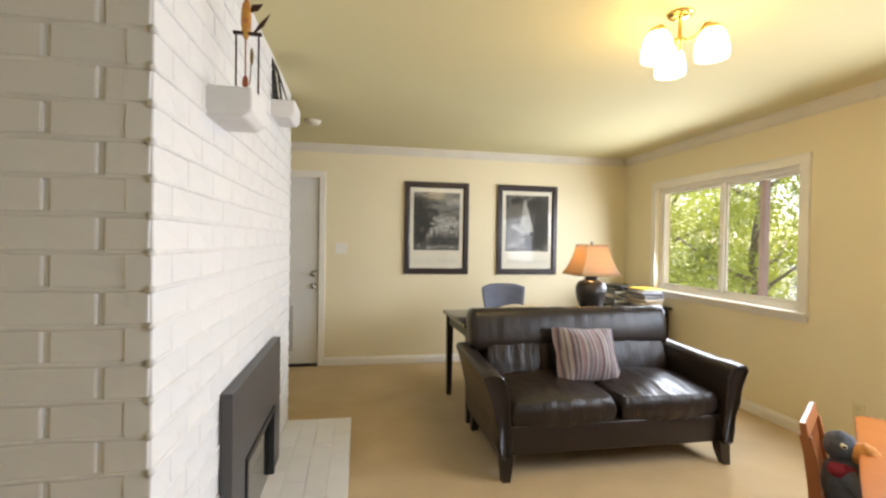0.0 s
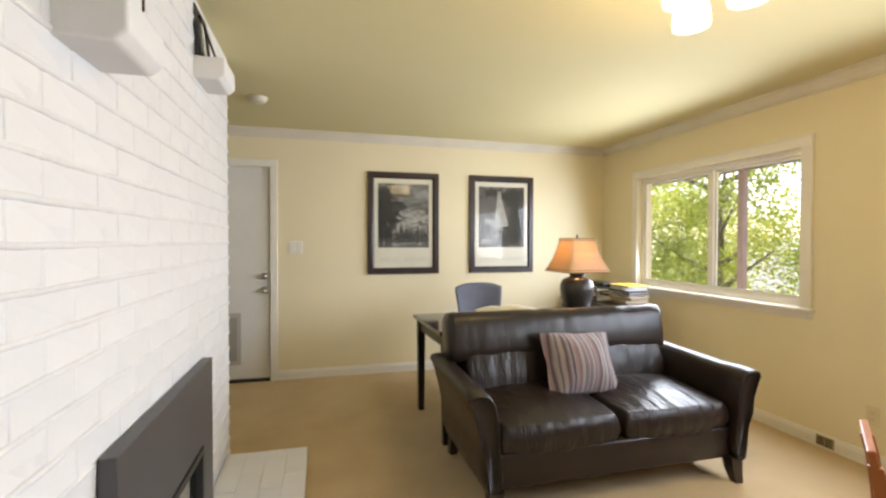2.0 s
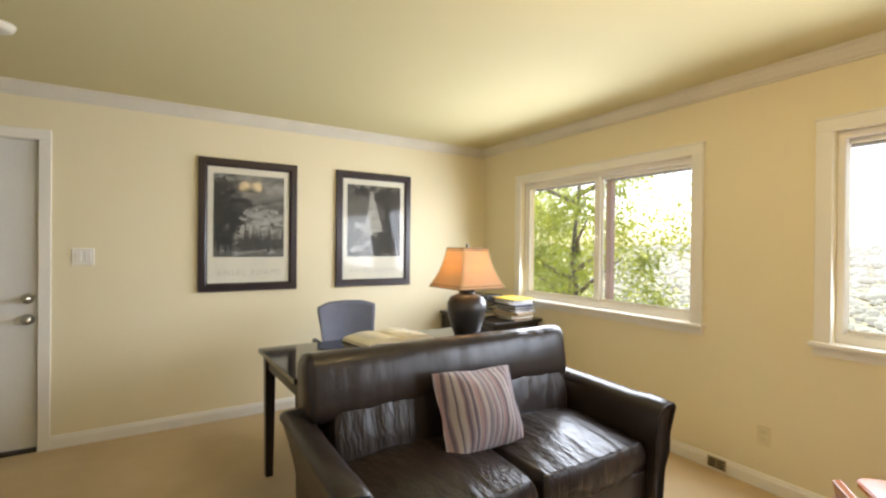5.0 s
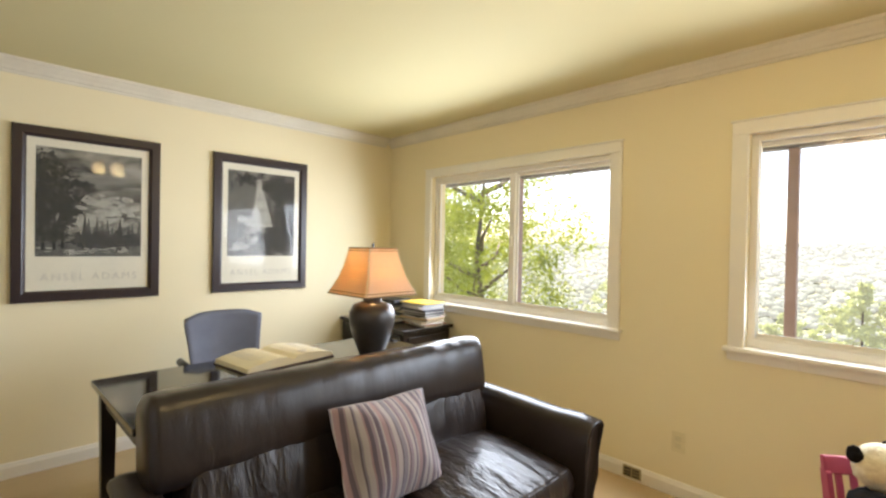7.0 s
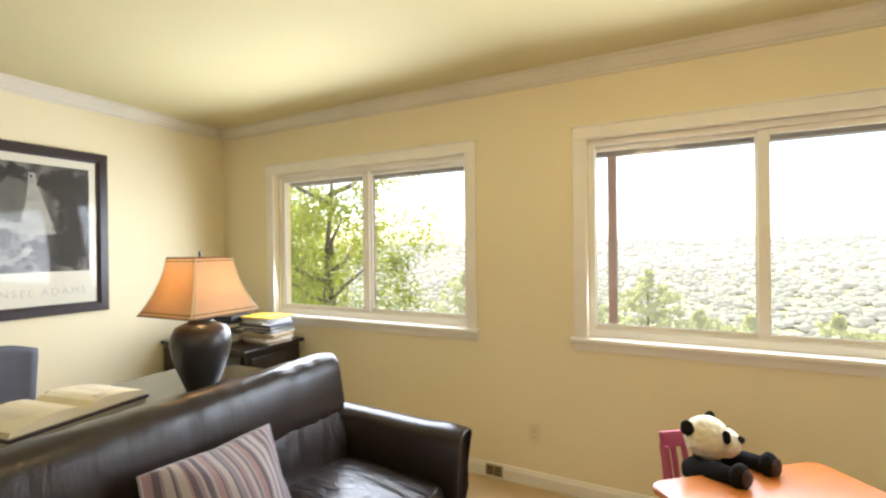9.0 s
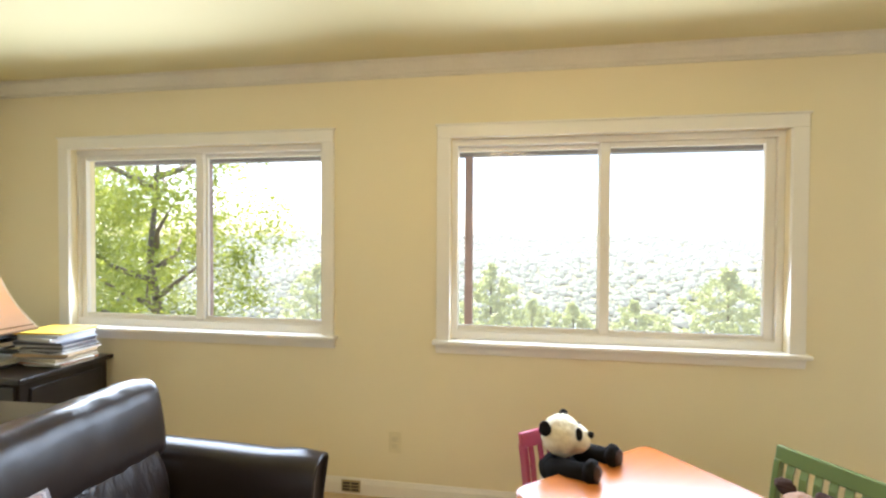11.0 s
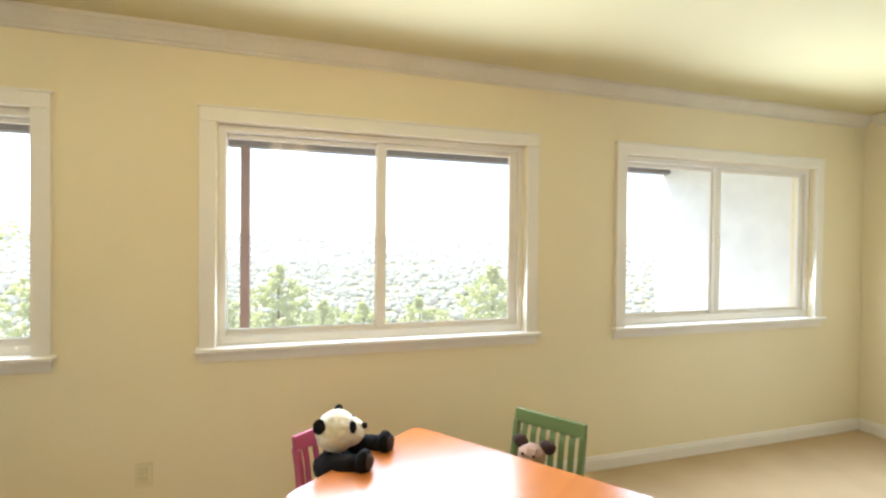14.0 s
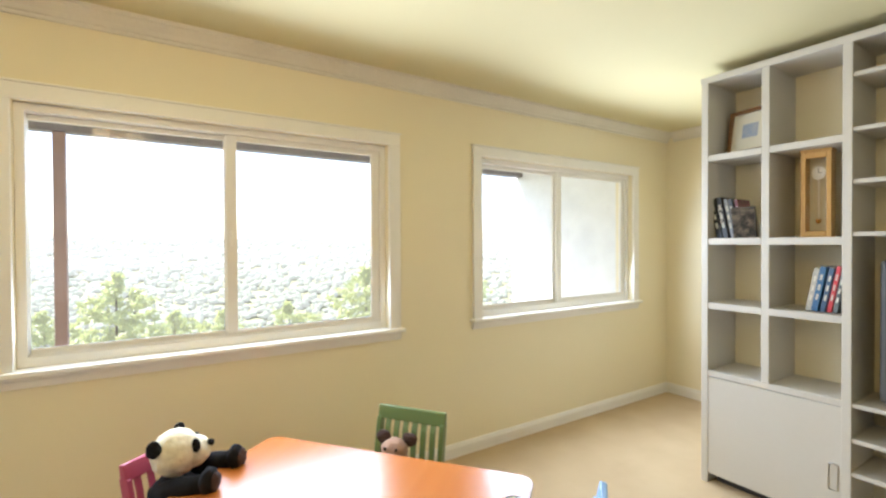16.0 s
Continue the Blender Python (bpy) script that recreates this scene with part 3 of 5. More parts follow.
def sofa_arm(sgn):
    """Arm with a flared outer side, a padded top and a rounded front."""
    bm = bmesh.new()
    prof = [(0.695, 0.13), (0.752, 0.13), (0.772, 0.30), (0.810, 0.47), (0.842, 0.555), (0.856, 0.583), (0.848, 0.606), (0.80, 0.615), (0.752, 0.604), (0.724, 0.56), (0.706, 0.47), (0.698, 0.30)]
    stations = [(-0.375, 0.94, 0.0), (-0.395, 0.985, 0.0), (-0.385, 1.0, 0.004), (-0.2, 1.0, 0.006), (0.1, 1.0, 0.012), (0.34, 1.0, 0.02), (0.385, 0.99, 0.022), (0.395, 0.96, 0.02)]
    cx, cz = 0.76, 0.37
    rings = []
    for y, s, lift in stations:
        rings.append([bm.verts.new((sgn * (cx + (x - cx) * s), y, cz + (z - cz) * s + lift * (z > 0.5))) for x, z in prof])
    for a, b in zip(rings, rings[1:]):
        for k in range(len(prof)):
            j = (k + 1) % len(prof)
            bm.faces.new((a[k], a[j], b[j], b[k]))
    bm.faces.new(rings[0]); bm.faces.new(rings[-1])
    bmesh.ops.recalc_face_normals(bm, faces=bm.faces[:])
    bmesh.ops.subdivide_edges(bm, edges=bm.edges[:], cuts=1, smooth=0.4, use_grid_fill=True)
    for v in bm.verts:
        v.co += 0.003 * Vector((noise.noise(v.co * 9), noise.noise(v.co * 9 + Vector((3, 1, 7))), noise.noise(v.co * 8 + Vector((5, 5, 1)))))
    return bm


for sgn in (-1, 1):
    arm = part("arm", sofa_arm(sgn), "leather", sofa, "flared leather arm", True)
    part("piping", tube([(sgn * x, -0.392, z) for x, z in ((0.750, 0.14), (0.770, 0.30), (0.808, 0.47), (0.840, 0.556), (0.852, 0.583), (0.844, 0.603), (0.80, 0.611), (0.754, 0.60), (0.727, 0.558), (0.709, 0.47), (0.701, 0.30), (0.698, 0.14))], 0.004, 8), "leather", arm, "", True)
part("front_rail", rounded(box(-0.697, 0.697, -0.352, -0.28, 0.13, 0.30), 0.012, 3), "leather", sofa, "", True)
part("deck", box(-0.697, 0.697, -0.28, 0.36, 0.14, 0.285), "leather", sofa)
for sgn, sd in ((-1, 3.1), (1, 8.7)):
    part("seat_cushion", moved(cushion(0.702, 0.68, 0.165, 0.032, 44, 0.24, 0.005, sd), pose(sgn * 0.350, -0.035, 0.372, 2)), "creased", sofa, "creased leather seat cushion", True)
    part("back_cushion", moved(cushion(0.702, 0.19, 0.27, 0.0, 34, 0.26, 0.0045, sd + 4), pose(sgn * 0.350, 0.238, 0.53, -14)), "creased", sofa, "", True)


def bolster(w, d, h, seed):
    """A long padded roll: squarish rounded section, blunt ends, soft folds across it."""
    bm = bmesh.new()
    n, seg, rings = 90, 28, []
    for k in range(n + 1):
        f = 2 * k / n - 1
        e = min(1.0, (1 - abs(f)) / 0.035)
        s = 0.80 + 0.20 * math.sqrt(1 - (1 - e) ** 2)
        ring = []
        for j in range(seg):
            a = 2 * math.pi * j / seg
            ca, sa = math.cos(a), math.sin(a)
            u, v = math.copysign(abs(ca) ** 0.5, ca), math.copysign(abs(sa) ** 0.5, sa)
            x = f * w / 2
            fold = noise.noise(Vector((x * 13 + seed, v * 0.8, u * 0.7))) + 0.5 * noise.noise(Vector((x * 29 + seed, v * 1.5, u)))
            dent = 0.010 * math.exp(-((x - 0.02) / 0.012) ** 2)
            t = s + 0.028 * fold * (0.4 + 0.6 * abs(v)) - dent
            ring.append(bm.verts.new((x, u * d / 2 * t, v * h / 2 * t)))
        rings.append(ring)
    for a, b in zip(rings, rings[1:]):
        for j in range(seg):
            bm.faces.new((a[j], a[(j + 1) % seg], b[(j + 1) % seg], b[j]))
    bm.faces.new(rings[0][::-1])
    bm.faces.new(rings[-1])
    bmesh.ops.recalc_face_normals(bm, faces=bm.faces[:])
    return bm


part("headrest", moved(bolster(1.50, 0.215, 0.30, 1.7), pose(-0.03, 0.295, 0.745, -10)), "leather", sofa, "long padded leather headrest", True)
part("back_panel", moved(rounded(box(-0.72, 0.70, -0.03, 0.03, 0.13, 0.83), 0.02, 3), pose(-0.005, 0.375, 0, -3)), "leather", sofa, "", True)
for x, y in ((-0.71, -0.345), (0.71, -0.345), (-0.71, 0.33), (0.71, 0.33)):
    bm = bmesh.new()
    kx, ky = (1 if x > 0 else -1), (1 if y > 0 else -1)
    rings = []
    for z, o, w in ((0.14, 0.0, 0.036), (0.09, 0.004, 0.034), (0.04, 0.014, 0.028), (0.0, 0.026, 0.023)):
        rings.append([bm.verts.new((x + kx * o * 0.3 + a * w, y + ky * o + b * w, z)) for a, b in ((-1, -1), (1, -1), (1, 1), (-1, 1))])
    for a, b in zip(rings, rings[1:]):
        for k in range(4):
            bm.faces.new((a[k], a[(k + 1) % 4], b[(k + 1) % 4], b[k]))
    bm.faces.new(rings[0]); bm.faces.new(rings[-1])
    bmesh.ops.recalc_face_normals(bm, faces=bm.faces[:])
    part("leg", bm, "leg", sofa, "dark tapered wooden leg")

mauve, plum, cream, grey_s, rose = (0.20, 0.15, 0.17), (0.09, 0.068, 0.088), (0.30, 0.26, 0.25), (0.17, 0.15, 0.175), (0.24, 0.155, 0.155)
bands, pos = [], 0.0
rs = random.Random(7)
while pos < 1.0 and len(bands) < 30:
    bands.append((pos, (mauve, cream, plum, grey_s, cream, rose, plum)[len(bands) % 7]))
    pos += rs.choice((0.018, 0.022, 0.035, 0.05, 0.065))
cush = tagged(link("throw_pillow", cushion(0.47, 0.37, 0.15, 0.05, 26, 0.16, 0.0, 2), stripes("striped_cloth", bands, 0.26), None, "", True), "striped mauve and cream cushion leaning on the sofa back", "pillow")
for v in cush.data.vertices:
    k = max(abs(v.co.x) / 0.21, abs(v.co.y) / 0.20)
    v.co.z *= max(0.10, math.sqrt(max(0.0, 1 - min(1, k) ** 3)))
    pinch = 1 + 0.10 * (abs(v.co.x) / 0.21 * abs(v.co.y) / 0.20) - 0.05
    v.co.x *= pinch
    v.co.y *= pinch
    v.co.z += 0.006 * noise.noise(v.co * 14)
cush.matrix_world = pose(2.20, 3.300, 0.602, 64, 0, 4) @ pose(0, 0, 0, 0, 0, -3)

# ---- desk corner ----
desk = thing("desk", pose(2.19, 4.10, 0, 0, 0, 2.3), "dark brown wooden writing desk with a shiny top", "desk")
part("desktop", rounded(box(-0.77, 0.80, -0.37, 0.37, 0.722, 0.75), 0.005), "desk_top", desk, "shiny dark desktop")
for y in (-0.345, 0.32):
    part("apron", rounded(box(-0.68, 0.70, y, y + 0.025, 0.635, 0.721), 0.003), "black_wood", desk)
for x in (-0.73, 0.74):
    part("apron", rounded(box(x, x + 0.022, -0.29, 0.29, 0.635, 0.721), 0.003), "black_wood", desk)
for x in (-0.715, 0.745):
    for y in (-0.325, 0.325):
        bm = bmesh.new()
        bmesh.ops.create_cone(bm, cap_ends=True, segments=4, radius1=0.030, radius2=0.042, depth=0.721, matrix=pose(x, y, 0.3605, 0, 0, 45))
        part("leg", rounded(bm, 0.003), "black_wood", desk)

book = thing("open_book", pose(2.175, 4.27, 0.75, 0, 0, 9), "thick open book with cream pages on the desk", "book")
part("cover", rounded(box(-0.255, 0.255, -0.165, 0.165, 0.0, 0.006), 0.002), material("book_cover", (0.05, 0.03, 0.03), 0.5), book)
for sgn in (-1, 1):
    bm = bmesh.new()
    prof = [(0.0, 0.028), (0.03, 0.045), (0.08, 0.051), (0.15, 0.046), (0.215, 0.034), (0.245, 0.026)]
    top = [(sgn * x, z) for x, z in prof]
    outline = top + [(sgn * 0.25, 0.007), (0.0, 0.007)]
    block = part("page_block", prism(outline, pose(0, -0.155, 0), 0.31), "paper", book, "thick cream page block")
    for k in range(9):
        part("text_line", box(sgn * 0.05 if sgn > 0 else -0.20, 0.20 if sgn > 0 else -0.05, 0.11 - k * 0.024, 0.114 - k * 0.024, 0.0475, 0.0485), "letter", block)
part("picture", box(0.06, 0.10, -0.13, -0.09, 0.0515, 0.0525), "letter", book)

tl = thing("table_lamp", pose(2.62, 4.03, 0.75), "dark bronze urn lamp with a tan bell shade, lit", "table lamp")
part("urn", lathe([(0.0, 0.0), (0.062, 0.0), (0.067, 0.012), (0.074, 0.03), (0.098, 0.09), (0.118, 0.15), (0.128, 0.205), (0.126, 0.25), (0.106, 0.287), (0.070, 0.304), (0.052, 0.310), (0.050, 0.322), (0.058, 0.330), (0.058, 0.338), (0.040, 0.344), (0.0, 0.346)], 48), "urn", tl, "", True)
part("stem", cyl((0, 0, 0.34), (0, 0, 0.60), 0.006), "brass", tl)
part("finial", lathe([(0.0, 0.600), (0.012, 0.602), (0.012, 0.608), (0.005, 0.613), (0.009, 0.622), (0.004, 0.634), (0.0, 0.638)], 16), "urn", tl, "", True)
shade_mat = material("tan_shade", (0.74, 0.65, 0.50), 0.9, second=(0.69, 0.60, 0.45), scale=8, fine=300, bump=0.2)
n_, l_ = shade_mat.node_tree.nodes, shade_mat.node_tree.links
tr_, mx_ = n_.new("ShaderNodeBsdfTranslucent"), n_.new("ShaderNodeMixShader")
tr_.inputs[0].default_value, mx_.inputs[0].default_value = (0.80, 0.46, 0.17, 1), 0.34
l_.new(n_["Principled BSDF"].outputs[0], mx_.inputs[1]); l_.new(tr_.outputs[0], mx_.inputs[2]); l_.new(mx_.outputs[0], n_["Material Output"].inputs[0])


def shade_ring(z, s, c):
    return [Vector((x, y, z)) for x, y in ((s - c, -s), (s, -s + c), (s, s - c), (s - c, s), (-s + c, s), (-s, s - c), (-s, -s + c), (-s + c, -s))]


SHADE = [(0.352, 0.182), (0.39, 0.162), (0.44, 0.139), (0.50, 0.119), (0.56, 0.105), (0.605, 0.098)]
bm = bmesh.new()
rings = [[bm.verts.new(p) for p in shade_ring(z, s, s * 0.08)] for z, s in SHADE]
for a, b in zip(rings, rings[1:]):
    for k in range(8):
        bm.faces.new((a[k], a[(k + 1) % 8], b[(k + 1) % 8], b[k]))
bmesh.ops.solidify(bm, geom=bm.faces[:], thickness=0.002)
lampshade = part("shade", moved(bm, pose(0, 0, 0, 0, 0, 2.5)), shade_mat, tl, "tan cloth bell shade")
for z, s in (SHADE[0], SHADE[-1]):
    ring = shade_ring(z, s + 0.001, s * 0.08)
    part("braid", moved(tube(ring + ring[:1], 0.0035, 6), pose(0, 0, 0, 0, 0, 2.5)), "shade_trim", lampshade, "brown braid edging")
    low = z < 0.5
    ring = shade_ring(z + (0.016 if low else -0.014), s + (-0.007 if low else 0.003), s * 0.08)
    part("braid", moved(tube(ring + ring[:1], 0.002, 6), pose(0, 0, 0, 0, 0, 2.5)), "shade_trim", lampshade, "brown braid edging")
for kx, ky in ((-1, -1), (1, -1), (1, 1), (-1, 1)):
    part("corner_piping", moved(tube([(kx * (s * 0.962 + 0.001), ky * (s * 0.962 + 0.001), z) for z, s in SHADE], 0.0028, 6), pose(0, 0, 0, 0, 0, 2.5)), "paper", lampshade, "pale piping along the corner")
part("spider", tube([(-0.098, 0, 0.600), (0, 0, 0.602), (0.098, 0, 0.600)], 0.0025, 6), "brass", tl)
part("bulb_glass", ball((0, 0, 0.43), (0.016, 0.016, 0.022)), glow("bulb_glow", (1, 0.7, 0.4), 0.6), tl, "", True)

oc = thing("office_chair", pose(2.125, 4.82, 0), "blue-grey upholstered office chair pushed under the desk", "office chair")
bk = bmesh.new()
bmesh.ops.create_grid(bk, x_segments=16, y_segments=12, size=1)
for v in bk.verts:
    x, z = v.co.x, v.co.y
    hw = 0.185 + 0.045 * (z + 1) / 2
    corner = 1 - 0.10 * max(0, abs(x) - 0.6) / 0.4 * max(0, z)
    v.co = Vector((x * hw, 0.06 + 0.05 * (1 - x * x) + 0.03 * z, 0.728 + 0.215 * z * corner - 0.012 * x * x * (z > 0.5)))
bmesh.ops.solidify(bk, geom=bk.faces[:], thickness=0.045)
bmesh.ops.recalc_face_normals(bk, faces=bk.faces[:])
part("backrest", bk, "chair_cloth", oc, "", True)
part("seat", moved(cushion(0.48, 0.47, 0.09, 0.015, 14, 0.3), pose(0, -0.16, 0.455)), "chair_cloth", oc, "", True)
for sgn in (-1, 1):
    part("armrest", tube([(sgn * 0.25, -0.20, 0.665), (sgn * 0.262, -0.05, 0.672), (sgn * 0.255, 0.06, 0.67), (sgn * 0.235, 0.10, 0.62)], [0.016, 0.02, 0.02, 0.014], 10), "black", oc, "black plastic armrest", True)
    part("arm_bracket", tube([(sgn * 0.258, -0.08, 0.66), (sgn * 0.27, -0.10, 0.52), (sgn * 0.18, -0.12, 0.41)], 0.012, 8), "black", oc, "", True)
part("back_bar", tube([(0, 0.10, 0.62), (0, 0.12, 0.45), (0, 0.0, 0.40)], 0.018, 8), "black", oc, "", True)
part("gas_column", cyl((0, -0.14, 0.09), (0, -0.14, 0.41), 0.024), "black", oc)
for k in range(5):
    a = radians(90 + 72 * k)
    p = (0.27 * math.cos(a), -0.14 + 0.27 * math.sin(a))
    lg = part("base_arm", tube([(0, -0.14, 0.11), (p[0] * 0.6, -0.14 + (p[1] + 0.14) * 0.6, 0.095), (*p, 0.065)], [0.025, 0.02, 0.014], 8), "black", oc, "", True)
    part("caster", ball((p[0], p[1], 0.028), (0.028, 0.028, 0.028), 12, 8), "black", lg, "", True)

cab = thing("black_cabinet", pose(3.56, 5.0, 0), "black wooden file cabinet in the corner", "cabinet")
part("body", rounded(box(-0.245, 0.245, -0.40, 0.46, 0.03, 0.70), 0.004), "black_wood", cab)
part("top", rounded(box(-0.27, 0.262, -0.43, 0.47, 0.70, 0.725), 0.004), "black_wood", cab)
for z0, z1 in ((0.06, 0.36), (0.38, 0.68)):
    for y0, y1 in ((-0.38, 0.02), (0.04, 0.44)):
        dr = part("drawer", rounded(box(-0.262, -0.246, y0, y1, z0, z1), 0.003), "black_wood", cab)
        part("knob", ball((-0.272, (y0 + y1) / 2, (z0 + z1) / 2), 0.012, 12, 8), "nickel", dr)
part("panel", rounded(box(-0.20, 0.20, -0.412, -0.401, 0.08, 0.66), 0.003), "black_wood", cab)
for x in (-0.22, 0.22):
    for y in (-0.37, 0.43):
        part("foot", box(x - 0.02, x + 0.02, y - 0.02, y + 0.02, 0, 0.03), "black_wood", cab)

pz = 0.725
cols = [(0.62, 0.58, 0.50), (0.45, 0.20, 0.10), (0.66, 0.64, 0.60), (0.62, 0.55, 0.42), (0.30, 0.28, 0.27), (0.55, 0.40, 0.24), (0.66, 0.65, 0.63), (0.10, 0.10, 0.12), (0.58, 0.56, 0.52), (0.16, 0.15, 0.16), (0.60, 0.58, 0.55), (0.09, 0.09, 0.11), (0.35, 0.36, 0.39), (0.62, 0.60, 0.56), (0.45, 0.47, 0.50), (0.70, 0.46, 0.04)]
for k, c in enumerate(cols):
    th = rs.choice((0.005, 0.008, 0.010, 0.016))
    w, d = rs.uniform(0.095, 0.12), rs.uniform(0.12, 0.155)
    ob = tagged(link("folder" if k % 3 else "magazine", rounded(box(-w, w, -d, d, 0, th), 0.002), material("paper_stack", c, 0.7, scale=12, bump=0.1)), "yellow folder on top of the paper stack" if k == len(cols) - 1 else "magazine or paper folder in an untidy stack", "folder" if k % 3 else "magazine", "stack on the cabinet")
    ob.matrix_world = pose(3.60 + rs.uniform(-0.012, 0.012), 4.71 + rs.uniform(-0.015, 0.015), pz, 0, 0, rs.uniform(-14, 14))
    pz += th + 0.0005
tray = thing("letter_tray", pose(3.48, 5.03, 0.725), "grey two-tier letter tray with papers", "letter tray")
for z in (0.0, 0.10):
    part("tray", rounded(box(-0.13, 0.13, -0.16, 0.16, z, z + 0.012), 0.003), "tv", tray)
    for x in (-0.13, 0.122):
        part("side", box(x, x + 0.008, -0.16, 0.16, z + 0.012, z + 0.06), "tv", tray)
    part("sheets", box(-0.11, 0.11, -0.15, 0.15, z + 0.013, z + 0.035), "mat", tray)
for x, y in ((-0.126, -0.15), (0.126, -0.15), (-0.126, 0.15), (0.126, 0.15)):
    part("riser", cyl((x, y, 0.06), (x, y, 0.10), 0.005), "tv", tray)
ob = tagged(link("dark_binder", rounded(box(-0.11, 0.11, -0.14, 0.14, 0, 0.035), 0.004), "black"), "black binder lying on the letter tray", "binder")
ob.matrix_world = pose(3.48, 5.0, 0.886, 0, 0, 14)

# ---- posters ----


def poster(cx, kind):
    p = thing("framed_poster", pose(cx, Y1 - 0.002, 1.515), "black framed monochrome landscape poster with lettering", "poster", "posters on the yellow wall")
    W, Hh, B = 0.366, 0.515, 0.064
    prof = [(0, 0), (0, -0.022), (0.004, -0.026), (0.046, -0.026), (0.052, -0.022), (0.056, -0.014), (B, -0.012), (B, 0)]
    for k, (ln, m) in enumerate(((2 * Hh, pose(-W, 0, -Hh, 0, 0, 0)), (2 * Hh, pose(W, 0, Hh, 0, 180, 0)), (2 * W, pose(-W, 0, Hh, 0, 90, 0)), (2 * W, pose(W, 0, -Hh, 0, -90, 0)))):
        bm = bmesh.new()
        a = [bm.verts.new((u, v, u)) for u, v in prof]
        b = [bm.verts.new((u, v, ln - u)) for u, v in prof]
        bm.faces.new(a); bm.faces.new(b[::-1])
        for i in range(len(prof)):
            j = (i + 1) % len(prof)
            bm.faces.new((a[i], b[i], b[j], a[j]))
        bmesh.ops.recalc_face_normals(bm, faces=bm.faces[:])
        part("frame_side", moved(bm, m), "frame", p, "dark moulded frame")
    part("paper", box(-W + B - 0.004, W - B + 0.004, -0.006, -0.003, -Hh + B - 0.004, Hh - B + 0.004), "mat", p, "cream poster paper")
    pg = part("picture_glass", box(-W + B - 0.003, W - B + 0.003, -0.0115, -0.0095, -Hh + B - 0.003, Hh - B + 0.003), "pic_glass", p)
    pg.visible_shadow = False
    x0, x1, z0, z1 = -0.262, 0.262, -0.248, 0.402
    img = part("photograph", box(x0, x1, -0.0066, -0.006, z0, z1), photo("photo_" + kind, kind), p, "black and white landscape photograph")
    rr = random.Random(3 if kind == "valley" else 11)
    ink = [material("ink", (g, g * 0.98, g * 0.92), 0.8, scale=25, bump=0, second=(g * 0.6, g * 0.6, g * 0.55)) for g in (0.035, 0.06, 0.11)]

    def fir(x, base, h, tone, y):
        pts, steps = [], 9
        for sgn in (-1, 1):
            side = []
            for s in range(steps):
                f = s / steps
                wd = h * 0.17 * (1 - f)
                side += [(x + sgn * wd * rr.uniform(0.8, 1.2), base + h * f), (x + sgn * wd * 0.45, base + h * (f + 0.1))]
            pts += side if sgn > 0 else [(x, base + h)] + side[::-1]
        pts = [(min(max(a, x0), x1), min(max(b, z0), z1)) for a, b in pts]
        part("printed_tree", prism(pts, pose(0, y, 0), 0.0002), ink[tone], img)

    def daubs(spots, count, size, tone, y, name, flat=0.5):
        """Printed foliage: many small dark or pale flecks gathered round a few spots."""
        verts, faces = [], []
        for n in range(count):
            cx_, cz_, rx_, rz_ = spots[n % len(spots)]
            u, v = rr.gauss(0, 0.45), rr.gauss(0, 0.45)
            px, pz_ = cx_ + u * rx_, cz_ + v * rz_
            r = size * rr.uniform(0.5, 1.4)
            a = rr.uniform(0, 6.28)
            ring = [(px + r * math.cos(a + q * 1.257) * rr.uniform(0.6, 1.3), pz_ + flat * r * math.sin(a + q * 1.257) * rr.uniform(0.6, 1.3)) for q in range(5)]
            i = len(verts)
            verts += [(min(max(p, x0), x1), y - n * 0.0000004, min(max(q, z0), z1)) for p, q in ring]
            faces.append(tuple(range(i, i + 5)))
        me = bpy.data.meshes.new(name)
        me.from_pydata(verts, [], faces)
        me.materials.append(tone)
        new(name, me).parent = img

    pale = material("pale_ink", (0.42, 0.41, 0.37), 0.8, scale=14, second=(0.22, 0.215, 0.195), bump=0)
    mid = material("mid_ink", (0.14, 0.137, 0.125), 0.8, scale=20, second=(0.08, 0.078, 0.07), bump=0)
    if kind == "valley":
        daubs([(0.02, 0.0, 0.20, 0.05), (-0.04, -0.03, 0.10, 0.05), (0.12, 0.05, 0.16, 0.04), (0.02, 0.10, 0.22, 0.03)], 130, 0.028, pale, -0.0067, "printed_cloud", 0.45)
        part("printed_meadow", prism([(x0, z0), (x1, z0), (x1, z0 + 0.075), (0.0, z0 + 0.07), (x0, z0 + 0.085)], pose(0, -0.0070, 0), 0.0002), mid, img)
        daubs([(x0 + 0.26 * q, z0 + 0.05 - 0.02 * (q % 2), 0.3, 0.015) for q in range(3)], 60, 0.03, pale, -0.0072, "printed_grass", 0.12)
        for k in range(15):
            fir(x0 + 0.20 + 0.0235 * k + rr.uniform(-0.008, 0.008), z0 + 0.06, rr.uniform(0.08, 0.20) + 0.06 * (k > 11), rr.randrange(1, 3), -0.0074 - 0.00003 * k)
        daubs([(x0 + 0.20 + 0.03 * q, z0 + 0.09 + 0.02 * rr.random(), 0.05, 0.05) for q in range(11)], 420, 0.010, ink[1], -0.0080, "printed_trees", 0.9)
        for tx, ty, th_ in ((0.035, 0.04, 0.50), (0.085, 0.04, 0.50), (0.125, 0.05, 0.40)):
            part("printed_trunk", prism([(x0 + tx - 0.008, z0 + ty), (x0 + tx + 0.008, z0 + ty), (x0 + tx + 0.003, z0 + ty + th_), (x0 + tx - 0.003, z0 + ty + th_)], pose(0, -0.0082, 0), 0.0002), ink[0], img)
